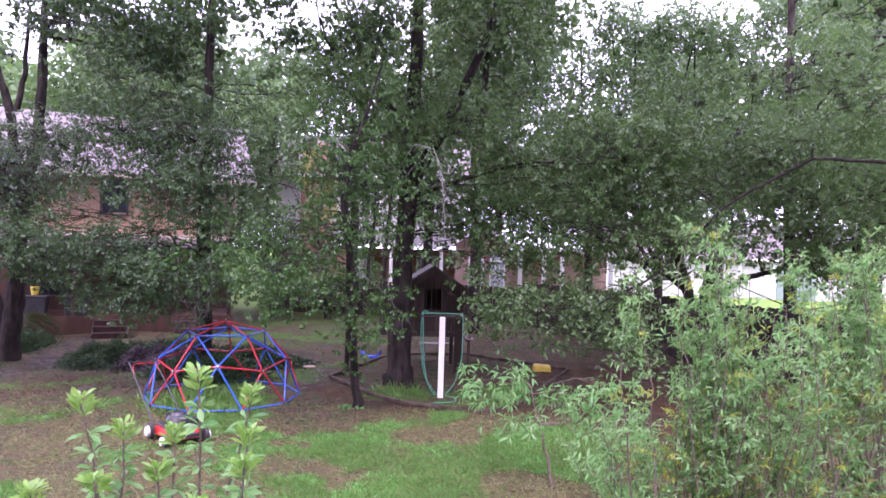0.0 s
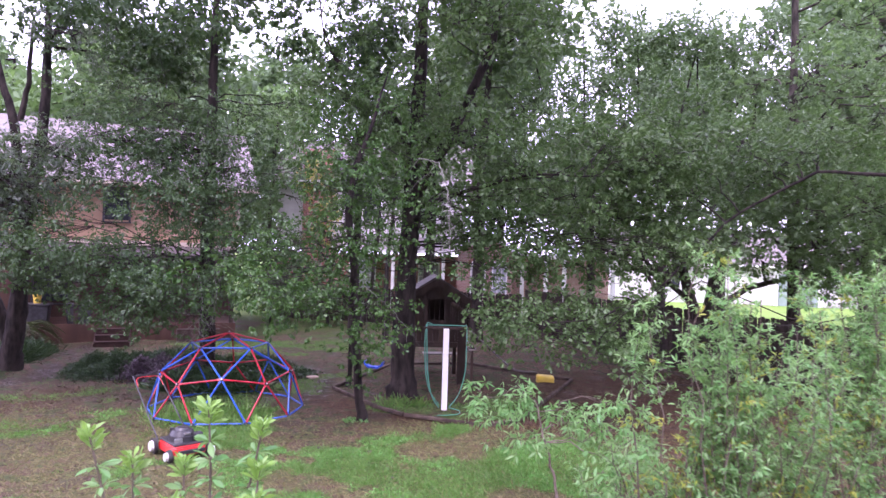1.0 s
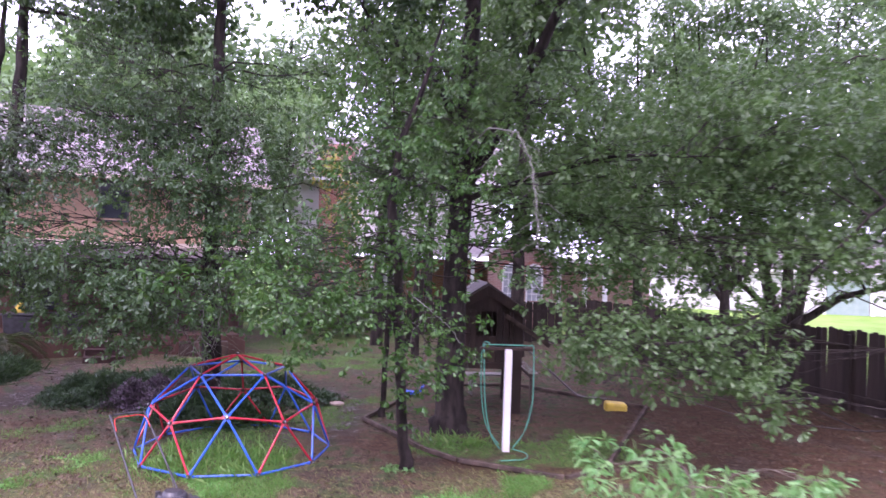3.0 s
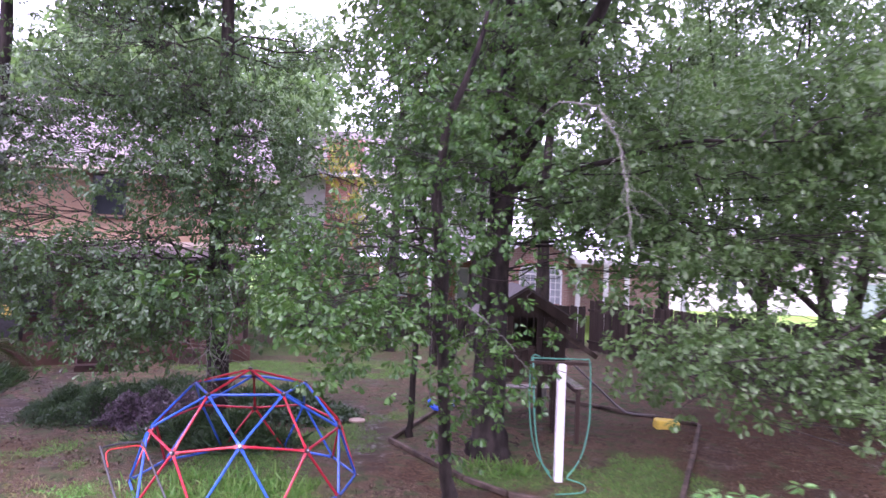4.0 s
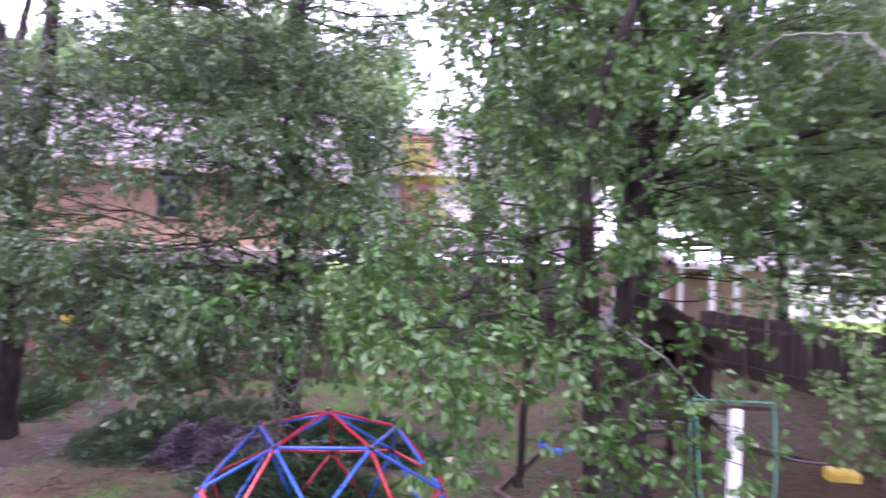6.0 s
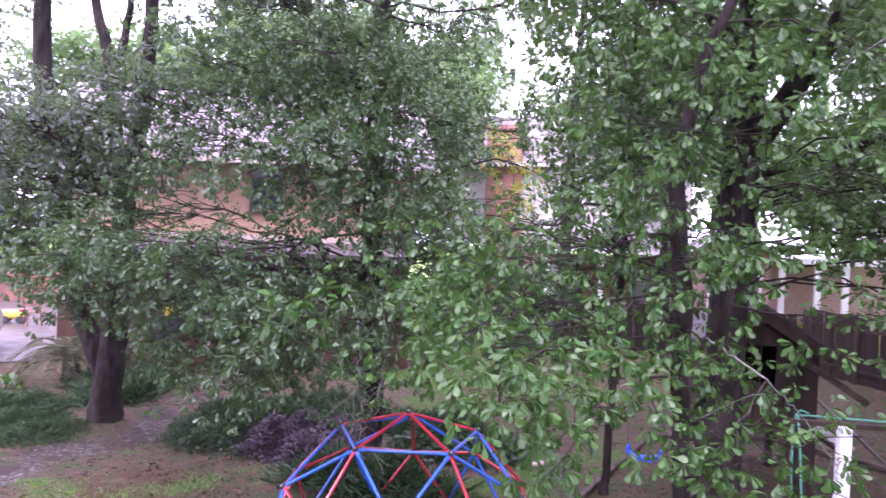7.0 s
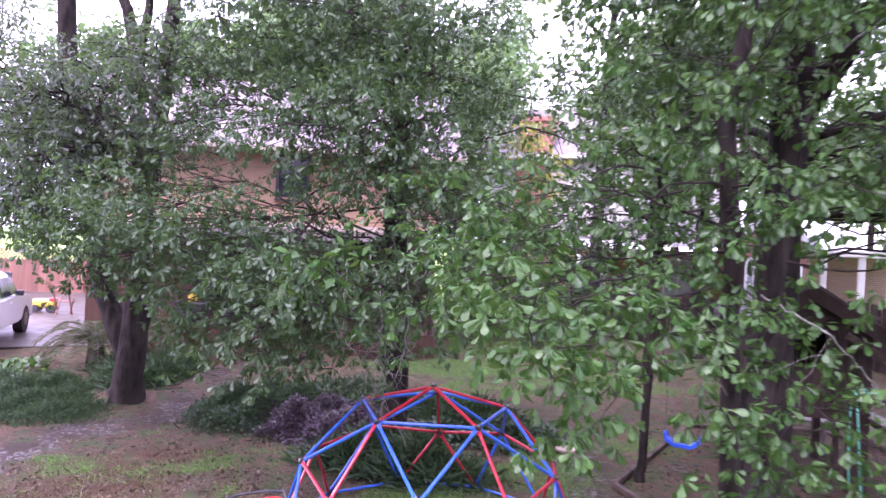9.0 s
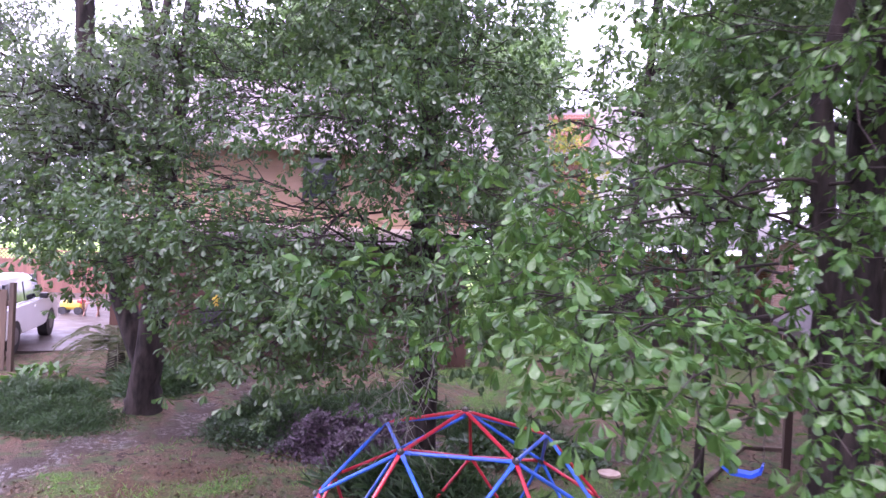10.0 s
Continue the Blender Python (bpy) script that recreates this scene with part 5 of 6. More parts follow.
def cane_shrub(label, base, canes, seed, yellow, low=0.22):
    """A thicket of upright canes with side twigs of narrow leaves. canes: x, y, height, spread, count."""
    rng = np.random.default_rng(seed)
    root = thing("willow_leaved_shrub", label, "shrub", Matrix.Translation((base[0], base[1], 0)))
    o = np.array([base[0], base[1], 0.0])
    stems, green, pale, yel, dry = [], [], [], [], []
    for cx, cy, hh, sp, n in canes:
        for i in range(n):
            h = hh * rng.uniform(0.72, 1.03)
            tip = np.array([cx + rng.normal(0, sp), cy + rng.normal(0, sp * 0.7), h])
            foot = np.array([base[0] + (tip[0] - base[0]) * 0.6 + rng.normal(0, 0.1), base[1] + (tip[1] - base[1]) * 0.6 + rng.normal(0, 0.1), -0.02])
            p = wander(rng, foot, tip, 9, 0.18)
            stems.append(tube_arrays(p, np.linspace(0.011, 0.003, 9), 5))
            m = int(12 + 7 * h)
            for k in range(m):
                f = rng.uniform(low, 1.0) ** 0.8
                u = f * 8
                q = p[int(min(u, 7))] * (1 - u % 1) + p[min(8, int(u) + 1)] * (u % 1)
                a = rng.uniform(0, 2 * math.pi)
                L = rng.uniform(0.1, 0.34) * (1.25 - 0.7 * f)
                e = q + np.array([math.cos(a) * L, math.sin(a) * L, L * rng.uniform(0.1, 0.9)])
                stems.append(tube_arrays(np.stack([q, (q + e) / 2 + rng.normal(0, 0.01, 3), e]), [0.003, 0.002, 0.001], 3))
                nl = rng.integers(9, 17)
                s = rng.random(nl)[:, None]
                at = q + (e - q) * s
                w = (e - q) / L * 0.6 + unit(rng.normal(0, 1, (nl, 3))) + np.array([0, 0, -0.15])
                r = rng.random()
                dest = dry if f < 0.45 and r < 0.16 * yellow else yel if r < (0.22 if f < 0.6 else 0.05) * yellow else pale if f > 0.78 and r < 0.6 else green
                dest.append(leaf_arrays(rng, at, w, 0.06 * rng.uniform(0.6, 1.3, nl), "lance"))
    for nm, bits, m_, lab in (("cane_mass", stems, M_TWIG, "thin brown canes"), ("leaves", green, M_LANCE, ""), ("new_growth", pale, M_NEW, "bright new shoots"), ("yellowing_leaves", yel, M_YEL, "yellowing leaves low down"), ("browned_leaves", dry, M_BROWNLEAF, "browned dead leaves")):
        if bits:
            v, t = join_arrays(bits)
            ob = tagged(mesh_from(nm, v - o, t, m_, root), kind="stuff")
            if lab:
                ob["label"] = lab


cane_shrub("tall bright green thicket with narrow wet leaves", (2.9, 6.2), [(2.55, 5.7, 3.35, 0.16, 13), (2.95, 5.9, 3.0, 0.2, 10), (3.3, 6.1, 2.7, 0.25, 12), (2.7, 6.0, 2.2, 0.35, 12), (2.1, 6.2, 1.6, 0.3, 10), (3.8, 6.4, 2.2, 0.35, 12), (2.0, 5.5, 3.55, 0.05, 2), (3.0, 6.0, 1.2, 0.6, 14)], 51, 1.2)
cane_shrub("tangled green thicket with yellow and brown leaves", (5.2, 7.3), [(4.4, 7.0, 3.3, 0.35, 19), (5.3, 7.4, 3.35, 0.4, 19), (6.4, 7.8, 3.3, 0.4, 14), (4.6, 6.9, 1.4, 0.6, 10), (3.9, 6.8, 3.4, 0.1, 4)], 52, 1.8, 0.4)


def rosette_shrub():
    """Upright canes, each with whorls of broad leaves, the topmost fresh and pale."""
    rng = np.random.default_rng(33)
    root = thing("rhododendron_shrub", "upright shrub with pale fresh leaf rosettes on brown canes", "shrub", Matrix.Translation((-1.0, 4.0, 0)))
    canes, old, young = [], [], []
    tops = [(-1.02, 3.98, 2.3), (-0.72, 4.1, 2.18), (-1.75, 3.95, 2.12), (-1.5, 3.7, 1.72), (-1.15, 3.75, 1.78), (-0.7, 4.0, 1.95), (-0.62, 3.7, 1.86), (-1.95, 3.8, 1.6), (-1.3, 4.3, 1.85), (-0.85, 3.6, 1.65), (-1.6, 4.2, 1.9)]
    for x, y, z in tops:
        foot = np.array([-1.1 + (x + 1.1) * 0.35 + rng.normal(0, 0.08), 4.0 + (y - 4.0) * 0.3, -0.02])
        p = wander(rng, foot, (x, y, z), 8, 0.12)
        canes.append(tube_arrays(p, np.linspace(0.016, 0.006, 8), 6))
        for f, n, s, dest in ((1.0, 9, 0.085, young), (0.985, 11, 0.105, young), (0.96, 10, 0.11, young), (0.92, 9, 0.115, old), (0.87, 9, 0.11, old), (0.82, 9, 0.11, old), (0.76, 8, 0.1, old), (0.7, 8, 0.1, old), (0.63, 8, 0.1, old), (0.56, 7, 0.095, old), (0.48, 7, 0.09, old), (0.4, 6, 0.09, old)):
            i = f * 7
            q = p[int(i)] * (1 - i % 1) + p[min(7, int(i) + 1)] * (i % 1)
            a = rng.uniform(0, 2 * math.pi) + np.arange(n) * 2.4
            rise = rng.uniform(0.4, 1.7, n) if dest is young else rng.uniform(-0.35, 0.7, n)
            w = np.stack([np.cos(a), np.sin(a), rise], 1)
            dest.append(leaf_arrays(rng, np.repeat(q[None], n, 0) + w * 0.012, w, s * rng.uniform(0.65, 1.2, n), "wavy"))
    base = np.array([-1.0, 4.0, 0])
    for nm, bits, m_, lab in (("cane_mass", canes, M_TWIG, "thin brown canes"), ("leaf_mass", old, M_LANCE, ""), ("fresh_growth", young, M_ROSETTE, "pale fresh rosettes")):
        v, t = join_arrays(bits)
        o = tagged(mesh_from(nm, v - base, t, m_, root), kind="stuff")
        if lab:
            o["label"] = lab


rosette_shrub()


# dead branches
def dead_branch(label, pts, r, m_, n_side, seed):
    rng = np.random.default_rng(seed)
    pts = np.array(pts, float)
    s = np.linspace(0, len(pts) - 1, 6 * len(pts))
    c = np.stack([np.interp(s, np.arange(len(pts)), pts[:, k]) for k in range(3)], 1)
    c[1:-1] += rng.normal(0, 0.012, (len(c) - 2, 3))
    bits = []
    for i in range(n_side):
        k = rng.integers(len(c) // 4, len(c))
        e = c[k] + rng.normal(0, 1, 3) * np.array([0.3, 0.2, 0.15]) - np.array([0, 0, 0.3])
        bits.append(tube_arrays(wander(rng, c[k], e, 6, 0.35), np.linspace(r * 0.28, 0.0018, 6), 4))
    v, t = join_arrays(bits)
    mv, mt = tube_arrays(c, np.linspace(r, r * 0.35, len(c)), 7)
    o = mesh_from("dead_branch", mv - pts[0], mt, m_, None, True)
    o.location = pts[0]
    tagged(mesh_from("twig_mass", v - pts[0], t, m_, o, True), kind="stuff")
    return tagged(o, label, "branch")


dead_branch("pale broken dead branch hanging in the sapling", [(-1.62, 12.3, 2.75), (-1.3, 11.8, 2.57), (-1.0, 12.1, 2.3), (-0.75, 12.3, 1.95), (-0.6, 12.5, 1.75)], 0.0085, M_DEADTWIG, 5, 41)
dead_branch("pale dead branch with drooping tips in the oak", [(-1.0, 13.4, 4.75), (-0.54, 11.7, 4.95), (-0.17, 11.3, 4.82), (0.0, 11.0, 4.4), (0.07, 10.8, 3.84), (0.1, 10.7, 3.35)], 0.011, M_DEADTWIG, 22, 42)
dead_branch("tangle of bare grey twigs under the oak", [(-5.3, 13.6, 2.9), (-4.9, 13.1, 2.5), (-4.8, 12.9, 2.0), (-4.95, 12.8, 1.6)], 0.009, M_DEADTWIG, 26, 43)
dead_branch("bare grey twigs hanging from the oak bough", [(-4.7, 13.1, 2.9), (-4.5, 12.9, 2.4), (-4.55, 12.8, 1.9), (-4.7, 12.75, 1.45)], 0.007, M_DEADTWIG, 22, 44)
dead_branch("bare grey twigs hanging from the oak bough", [(-5.4, 13.3, 2.8), (-5.25, 13.0, 2.3), (-5.2, 12.9, 1.8)], 0.007, M_DEADTWIG, 18, 45)

# ---- climbing dome ----
def climbing_dome(cx, cy, R, az):
    d = thing("climbing_dome", "geodesic climbing dome of red and blue steel tubes", "climbing dome", pose(cx, cy, 0.02))
    g = math.degrees(math.atan(2))

    def at(polar, a):
        p, a = radians(polar), radians(a)
        return Vector((R * math.sin(p) * math.cos(a), R * math.sin(p) * math.sin(a), R * math.cos(p)))

    top = [at(0, 0)]
    r1 = [at(g / 2, az + 72 * k) for k in range(5)]
    five = [at(g, az + 72 * k) for k in range(5)]
    mid = [((five[k] + five[(k + 1) % 5]) / 2).normalized() * R for k in range(5)]
    foot = [at(90, az + 18 + 36 * k) for k in range(10)]
    for p in foot:
        p.z = 0.015
    S = []
    for k in range(5):
        n = (k + 1) % 5
        S += [(top[0], r1[k], 0), (r1[k], r1[n], 1), (r1[k], five[k], 0), (r1[k], mid[k], 1), (r1[n], mid[k], 1), (five[k], mid[k], 0), (mid[k], five[n], 0)]
    for k in range(5):
        near5 = sorted(foot, key=lambda p: (p.xy - five[k].xy * (R / five[k].xy.length)).length)[:2]
        S += [(five[k], p, 0) for p in near5]
        nearm = sorted(foot, key=lambda p: (p.xy - mid[k].xy * (R / mid[k].xy.length)).length)[:2]
        S += [(mid[k], p, 1) for p in nearm]
    S += [(foot[k], foot[(k + 1) % 10], 1) for k in range(10)]
    for a, b, blue in S:
        bm = bmesh.new()
        w = (b - a).normalized()
        # tube with flattened ends
        rod(bm, a + w * 0.07, b - w * 0.07, 0.0168, seg=10)
        m = Matrix.Translation((a + b) / 2) @ w.to_track_quat("Z", "Y").to_matrix().to_4x4()
        for sg in (-1, 1):
            box(bm, (0, 0, sg * ((b - a).length / 2 - 0.045)), (0.04, 0.012, 0.085), Matrix.Translation((a + b) / 2) @ _face(w, (a + b)))
        part("blue_tube" if blue else "red_tube", bm, M_BLUE if blue else M_RED, d, smooth=False)
    for p in top + r1 + five + mid + foot:
        n = p.normalized()
        bm = bmesh.new()
        rod(bm, p - n * 0.02, p + n * 0.022, 0.034, 0.03, seg=14)
        hub = part("hub_plate", bm, M_HUB, d, "dark steel hub plate")
        bm = rod(bmesh.new(), p + n * 0.02, p + n * 0.034, 0.014, seg=6)
        part("bolt", bm, M_GALV, hub)


def _face(w, out):
    """A turn whose z runs along w and whose y points out of the dome."""
    z = w.normalized()
    x = z.cross(out).normalized()
    y = z.cross(x)
    return Matrix((x, y, z)).transposed().to_4x4()


climbing_dome(-4.5, 13.6, 1.524, -110.5)

# ---- white post with hose ----
post = thing("hose_post", "white vinyl post with a dark crossbar", "post", pose(-0.1, 14.45, 0, 0, 0, 8))
part("post", boxed((0, 0, 0.83), (0.115, 0.115, 1.74), bevel=0.008), M_WHITE, post)
part("crossbar", boxed((0, 0.1, 1.7), (0.95, 0.07, 0.05), bevel=0.006), M_WOOD_DARK, post, "dark wooden crossbar")
bm = bmesh.new()
rod(bm, (0, 0.0, 1.62), (0, 0.12, 1.62), 0.008)
part("bracket", bm, M_STEEL, post)


def curve_tube(name, pts, r, material, parent=None, sides=8, fine=8):
    pts = np.array(pts, float)
    n = len(pts)
    out = []
    for i in range(n - 1):
        p0, p1, p2, p3 = pts[max(i - 1, 0)], pts[i], pts[i + 1], pts[min(i + 2, n - 1)]
        for s in np.linspace(0, 1, fine, endpoint=False):
            out.append(0.5 * (2 * p1 + (p2 - p0) * s + (2 * p0 - 5 * p1 + 4 * p2 - p3) * s ** 2 + (3 * p1 - p0 - 3 * p2 + p3) * s ** 3))
    out.append(pts[-1])
    v, t = tube_arrays(out, np.full(len(out), r), sides)
    return mesh_from(name, v, t, material, parent, True)


hose = thing("garden_hose", "green garden hose looped over the crossbar of the post", "hose", pose(-0.1, 14.45, 0, 0, 0, 8))
curve_tube("hose_loop", [(-0.12, -0.12, 0.05), (-0.28, -0.1, 0.3), (-0.38, -0.06, 0.8), (-0.41, 0.02, 1.5), (-0.41, 0.1, 1.75), (-0.36, 0.14, 1.76), (0.0, 0.1, 1.765), (0.36, 0.1, 1.76), (0.44, 0.06, 1.72), (0.44, -0.02, 1.2), (0.42, -0.06, 0.8), (0.3, -0.1, 0.35), (0.1, -0.12, 0.07)], 0.011, M_HOSE, hose)
curve_tube("hose_loop", [(-0.3, 0.12, 1.79), (-0.43, 0.12, 1.74), (-0.43, 0.14, 1.0), (-0.33, 0.13, 0.4), (-0.1, 0.12, 0.06)], 0.01, M_HOSE, hose)
curve_tube("hose_end", [(0.1, -0.12, 0.05), (0.3, -0.3, 0.025), (0.2, -0.6, 0.02), (-0.2, -0.7, 0.02)], 0.009, M_HOSE, hose)


# ---- wooden play fort ----
def play_fort():
    f = thing("play_fort", "dark wet wooden play fort with a shingled gable roof", "playhouse", pose(-0.62, 18.0, 0, 0, 0, 8))
    w, dp = 0.65, 0.75
    for sx in (-1, 1):
        for sy in (-1, 1):
            part("leg", boxed((sx * w, sy * dp, 1.08), (0.1, 0.1, 2.26), bevel=0.006), M_WOOD_DARK, f)
    for k in range(8):
        part("floor_plank", boxed((0, -dp + 0.1 + k * 0.19, 1.07), (2 * w, 0.17, 0.035)), M_WOOD_DARK, f)
    for sy in (-1, 1):
        part("floor_beam", boxed((0, sy * dp, 0.98), (2 * w, 0.05, 0.13)), M_WOOD_DARK, f)
    # front panel with an opening, side and back panels of boards
    for k in range(9):
        x = -w + 0.09 + k * (2 * w - 0.18) / 8
        hh = 0.55 if 3 <= k <= 5 else 1.1
        part("wall_board", boxed((x, -dp - 0.06, 1.06 + hh / 2), (0.125, 0.02, hh)), M_WOOD_DARK, f)
        part("wall_board", boxed((x, dp + 0.06, 1.06 + 0.55), (0.125, 0.02, 1.1)), M_WOOD_DARK, f)
    for k in range(10):
        y = -dp + 0.08 + k * (2 * dp - 0.16) / 9
        for sx in (-1, 1):
            part("wall_board", boxed((sx * (w + 0.06), y, 1.06 + 0.45), (0.02, 0.13, 0.9)), M_WOOD_DARK, f)
    r = gable_roof(f, -w - 0.05, w + 0.05, -dp, dp, 2.14, 0.42, M_SHINGLE_DARK, 0.18, "y", M_WOOD_DARK)
    part("gable_board", prism(bmesh.new(), [(-w, 2.14), (w, 2.14), (0, 2.52)], -dp - 0.06, -dp - 0.04), M_WOOD_DARK, f)
    part("ledge", boxed((w + 0.2, -0.5, 0.99), (0.2, 2.3, 0.03), bevel=0.004), M_WETPLANK, f, "wet shining ledge plank")
    part("ledge_beam", boxed((w + 0.2, -0.5, 0.92), (0.05, 2.3, 0.1)), M_WOOD_DARK, f)
    for yy in (-1.55, 0.5):
        part("ledge_post", boxed((w + 0.2, yy, 0.42), (0.07, 0.07, 0.9), bevel=0.005), M_WOOD_DARK, f)
    part("corner_plank", boxed((w + 0.02, -dp - 0.09, 1.1), (0.2, 0.03, 2.2)), M_WOOD_DARK, f)


play_fort()

bench_grey = thing("bench", "low grey weathered bench under the play fort", "bench", pose(-0.4, 19.1, 0, 0, 0, 10))
for k in range(3):
    part("seat_slat", boxed((0, -0.13 + 0.13 * k, 0.5), (1.15, 0.115, 0.03), bevel=0.004), M_GREYWOOD, bench_grey)
for sx in (-0.45, 0.45):
    part("leg", boxed((sx, -0.12, 0.24), (0.05, 0.05, 0.49)), M_GREYWOOD, bench_grey)
    part("leg", boxed((sx, 0.12, 0.24), (0.05, 0.05, 0.49)), M_GREYWOOD, bench_grey)

# metal bar that leads down to a yellow seat
bar = thing("seesaw", "bent grey metal bar with a yellow plastic seat on the ground", "seesaw", pose(0.05, 17.5, 0))
curve_tube("bar", [(0.0, 0.0, 1.62), (0.75, 0.2, 0.95), (1.35, 0.35, 0.42), (1.6, 0.4, 0.3), (2.1, 0.45, 0.27)], 0.02, M_STEEL, bar)
part("seat", boxed((2.3, 0.47, 0.19), (0.46, 0.34, 0.26), pose(0, 0, 0, 0, 3, 0), 0.05), M_YELLOW, bar, "yellow plastic seat block")
part("foot", boxed((2.28, 0.47, 0.035), (0.3, 0.22, 0.09)), M_BLACKPL, bar)
part("prop", boxed((0.02, 0.03, 0.8), (0.05, 0.05, 1.62)), M_WOOD_DARK, bar)

# loose grey board that leans against the fort
lb = tagged(part("leaning_board", boxed((0, 0, 0), (1.1, 0.09, 0.025), bevel=0.004), M_TIMBER), "grey weathered board resting on the fort and bar", "board")
lb.matrix_world = look((0.35, 16.95, 1.78), (1.4, 17.0, 1.1)) @ pose(0, 0, 0, 0, 90, 0)

# ---- blue swing under the oak ----
sw = thing("swing", "blue plastic belt swing on dark chains", "swing", pose(-2.02, 17.0, 0.44, 0, 0, -8))
bm = bmesh.new()
o = [(-0.25, 0.1), (-0.23, 0.0), (-0.12, -0.075), (0.12, -0.075), (0.23, 0.0), (0.25, 0.1), (0.225, 0.105), (0.2, 0.03), (0.11, -0.03), (-0.11, -0.03), (-0.2, 0.03), (-0.225, 0.105)]
prism(bm, o, -0.09, 0.09)
part("seat", bm, M_BLUEPL, sw, "curved blue seat")
for xx in (-0.238, 0.238):
    bm = bmesh.new()
    for k in range(60):
        m = pose(xx, 0, 0.08 + k * 0.072, 0, 0, 90 * (k % 2))
        box(bm, (-0.009, 0, 0), (0.006, 0.005, 0.08), m)
        box(bm, (0.009, 0, 0), (0.006, 0.005, 0.08), m)
    part("chain", bm, M_STEEL, sw)
tagged(curve_tube("swing_limb", [(-1.05, 15.65, 4.3), (-1.45, 16.3, 4.6), (-1.9, 17.0, 4.7), (-2.4, 17.7, 4.85)], 0.05, M_BARK), "level oak limb that carries the swing", "branch")

# ---- timber border round the play area ----
border = [(-2.83, 15.95), (-1.48, 14.1), (-0.86, 13.55), (0.76, 12.95), (1.45, 13.6), (2.3, 16.0), (3.1, 18.3), (0.2, 20.4), (-1.9, 19.6)]
for i, (a, b) in enumerate(zip(border, border[1:] + border[:1])):
    L = math.hypot(b[0] - a[0], b[1] - a[1])
    ob = part("landscape_timber", boxed((L / 2, 0, 0.05), (L - 0.03, 0.075, 0.075), bevel=0.014), M_TIMBER)
    ob.matrix_world = pose(a[0], a[1], 0, 0, 0, math.degrees(math.atan2(b[1] - a[1], b[0] - a[0])))
    tagged(ob, "weathered landscape timber edging the play area", "timber", group="border timbers")


# ---- lawn mower ----
def lawn_mower():
    m = thing("lawn_mower", "red push lawn mower with black engine standing in the grass", "lawn mower", pose(-4.0, 10.4, 0, 0, 0, 46))
    # its handle points along +y
    bm = bmesh.new()
    o = [(-0.24, -0.36), (0.24, -0.36), (0.28, -0.2), (0.28, 0.3), (0.2, 0.4), (-0.2, 0.4), (-0.28, 0.3), (-0.28, -0.2)]
    lo = [bm.verts.new((x, y, 0.09)) for x, y in o]
    hi = [bm.verts.new((x * 0.9, y * 0.93, 0.22)) for x, y in o]
    bm.faces.new(hi)
    bm.faces.new(lo[::-1])
    for i in range(len(o)):
        j = (i + 1) % len(o)
        bm.faces.new((lo[i], lo[j], hi[j], hi[i]))
    bmesh.ops.bevel(bm, geom=list(bm.edges), offset=0.02, segments=2, affect="EDGES")
    part("deck", bm, M_REDPL, m, "red steel deck", smooth=False)
    bm = bmesh.new()
    rod(bm, (0, 0, 0.2), (0, 0, 0.33), 0.205, seg=24)
    rod(bm, (0, 0, 0.33), (0, 0, 0.41), 0.19, 0.15, seg=24)
    rod(bm, (0, 0, 0.41), (0, 0, 0.445), 0.12, 0.09, seg=24)
    eng = part("engine", bm, M_BLACKPL, m, "black engine housing")
    part("engine_badge", boxed((0.0, -0.17, 0.375), (0.1, 0.05, 0.03), bevel=0.006), M_GALV, eng)
    part("shroud", boxed((0, 0.03, 0.235), (0.46, 0.6, 0.04), bevel=0.015), M_BLACKPL, m)
    bm = bmesh.new()
    box(bm, (0.17, -0.17, 0.31), (0.14, 0.12, 0.14), bevel=0.02)
    part("air_filter", bm, M_BLACKPL, m)
    part("muffler", boxed((-0.13, -0.17, 0.28), (0.12, 0.06, 0.08), bevel=0.015), M_GALV, m)
    bm = bmesh.new()
    rod(bm, (-0.13, 0.1, 0.33), (-0.13, 0.1, 0.43), 0.035, 0.03, seg=12)
    part("fuel_cap", bm, M_BLACKPL, m)
    for sx in (-1, 1):
        for y, r in ((-0.3, 0.1), (0.32, 0.125)):
            w = part("wheel", rod(bmesh.new(), (sx * 0.29, y, r), (sx * 0.345, y, r), r, seg=22), M_RUBBER, m, "black rubber tyre")
            part("hub", rod(bmesh.new(), (sx * 0.335, y, r), (sx * 0.385, y, r), r * 0.72, r * 0.6, seg=18), M_GREYHUB, w, "pale grey hub")
    part("side_flap", boxed((0.33, 0.02, 0.13), (0.14, 0.26, 0.05), pose(0, 0, 0, 0, 20, 0), 0.01), M_BLACKPL, m)
    part("front_bumper", boxed((0, -0.375, 0.15), (0.42, 0.04, 0.06), bevel=0.012), M_BLACKPL, m)
    curve_tube("handle", [(-0.24, 0.36, 0.2), (-0.24, 0.6, 0.35), (-0.22, 1.58, 0.94), (-0.19, 1.69, 0.99), (0.0, 1.71, 1.0), (0.19, 1.69, 0.99), (0.22, 1.58, 0.94), (0.24, 0.6, 0.35), (0.24, 0.36, 0.2)], 0.0125, M_BLACKPL, m)
    curve_tube("safety_bail", [(-0.21, 1.42, 0.85), (-0.18, 1.58, 0.97), (0.0, 1.6, 0.985), (0.18, 1.58, 0.97), (0.21, 1.42, 0.85)], 0.006, M_REDPL, m)
    curve_tube("starter_cord", [(0.05, 0.1, 0.4), (0.15, 0.4, 0.4), (0.235, 0.8, 0.48)], 0.005, M_BLACKPL, m)


lawn_mower()


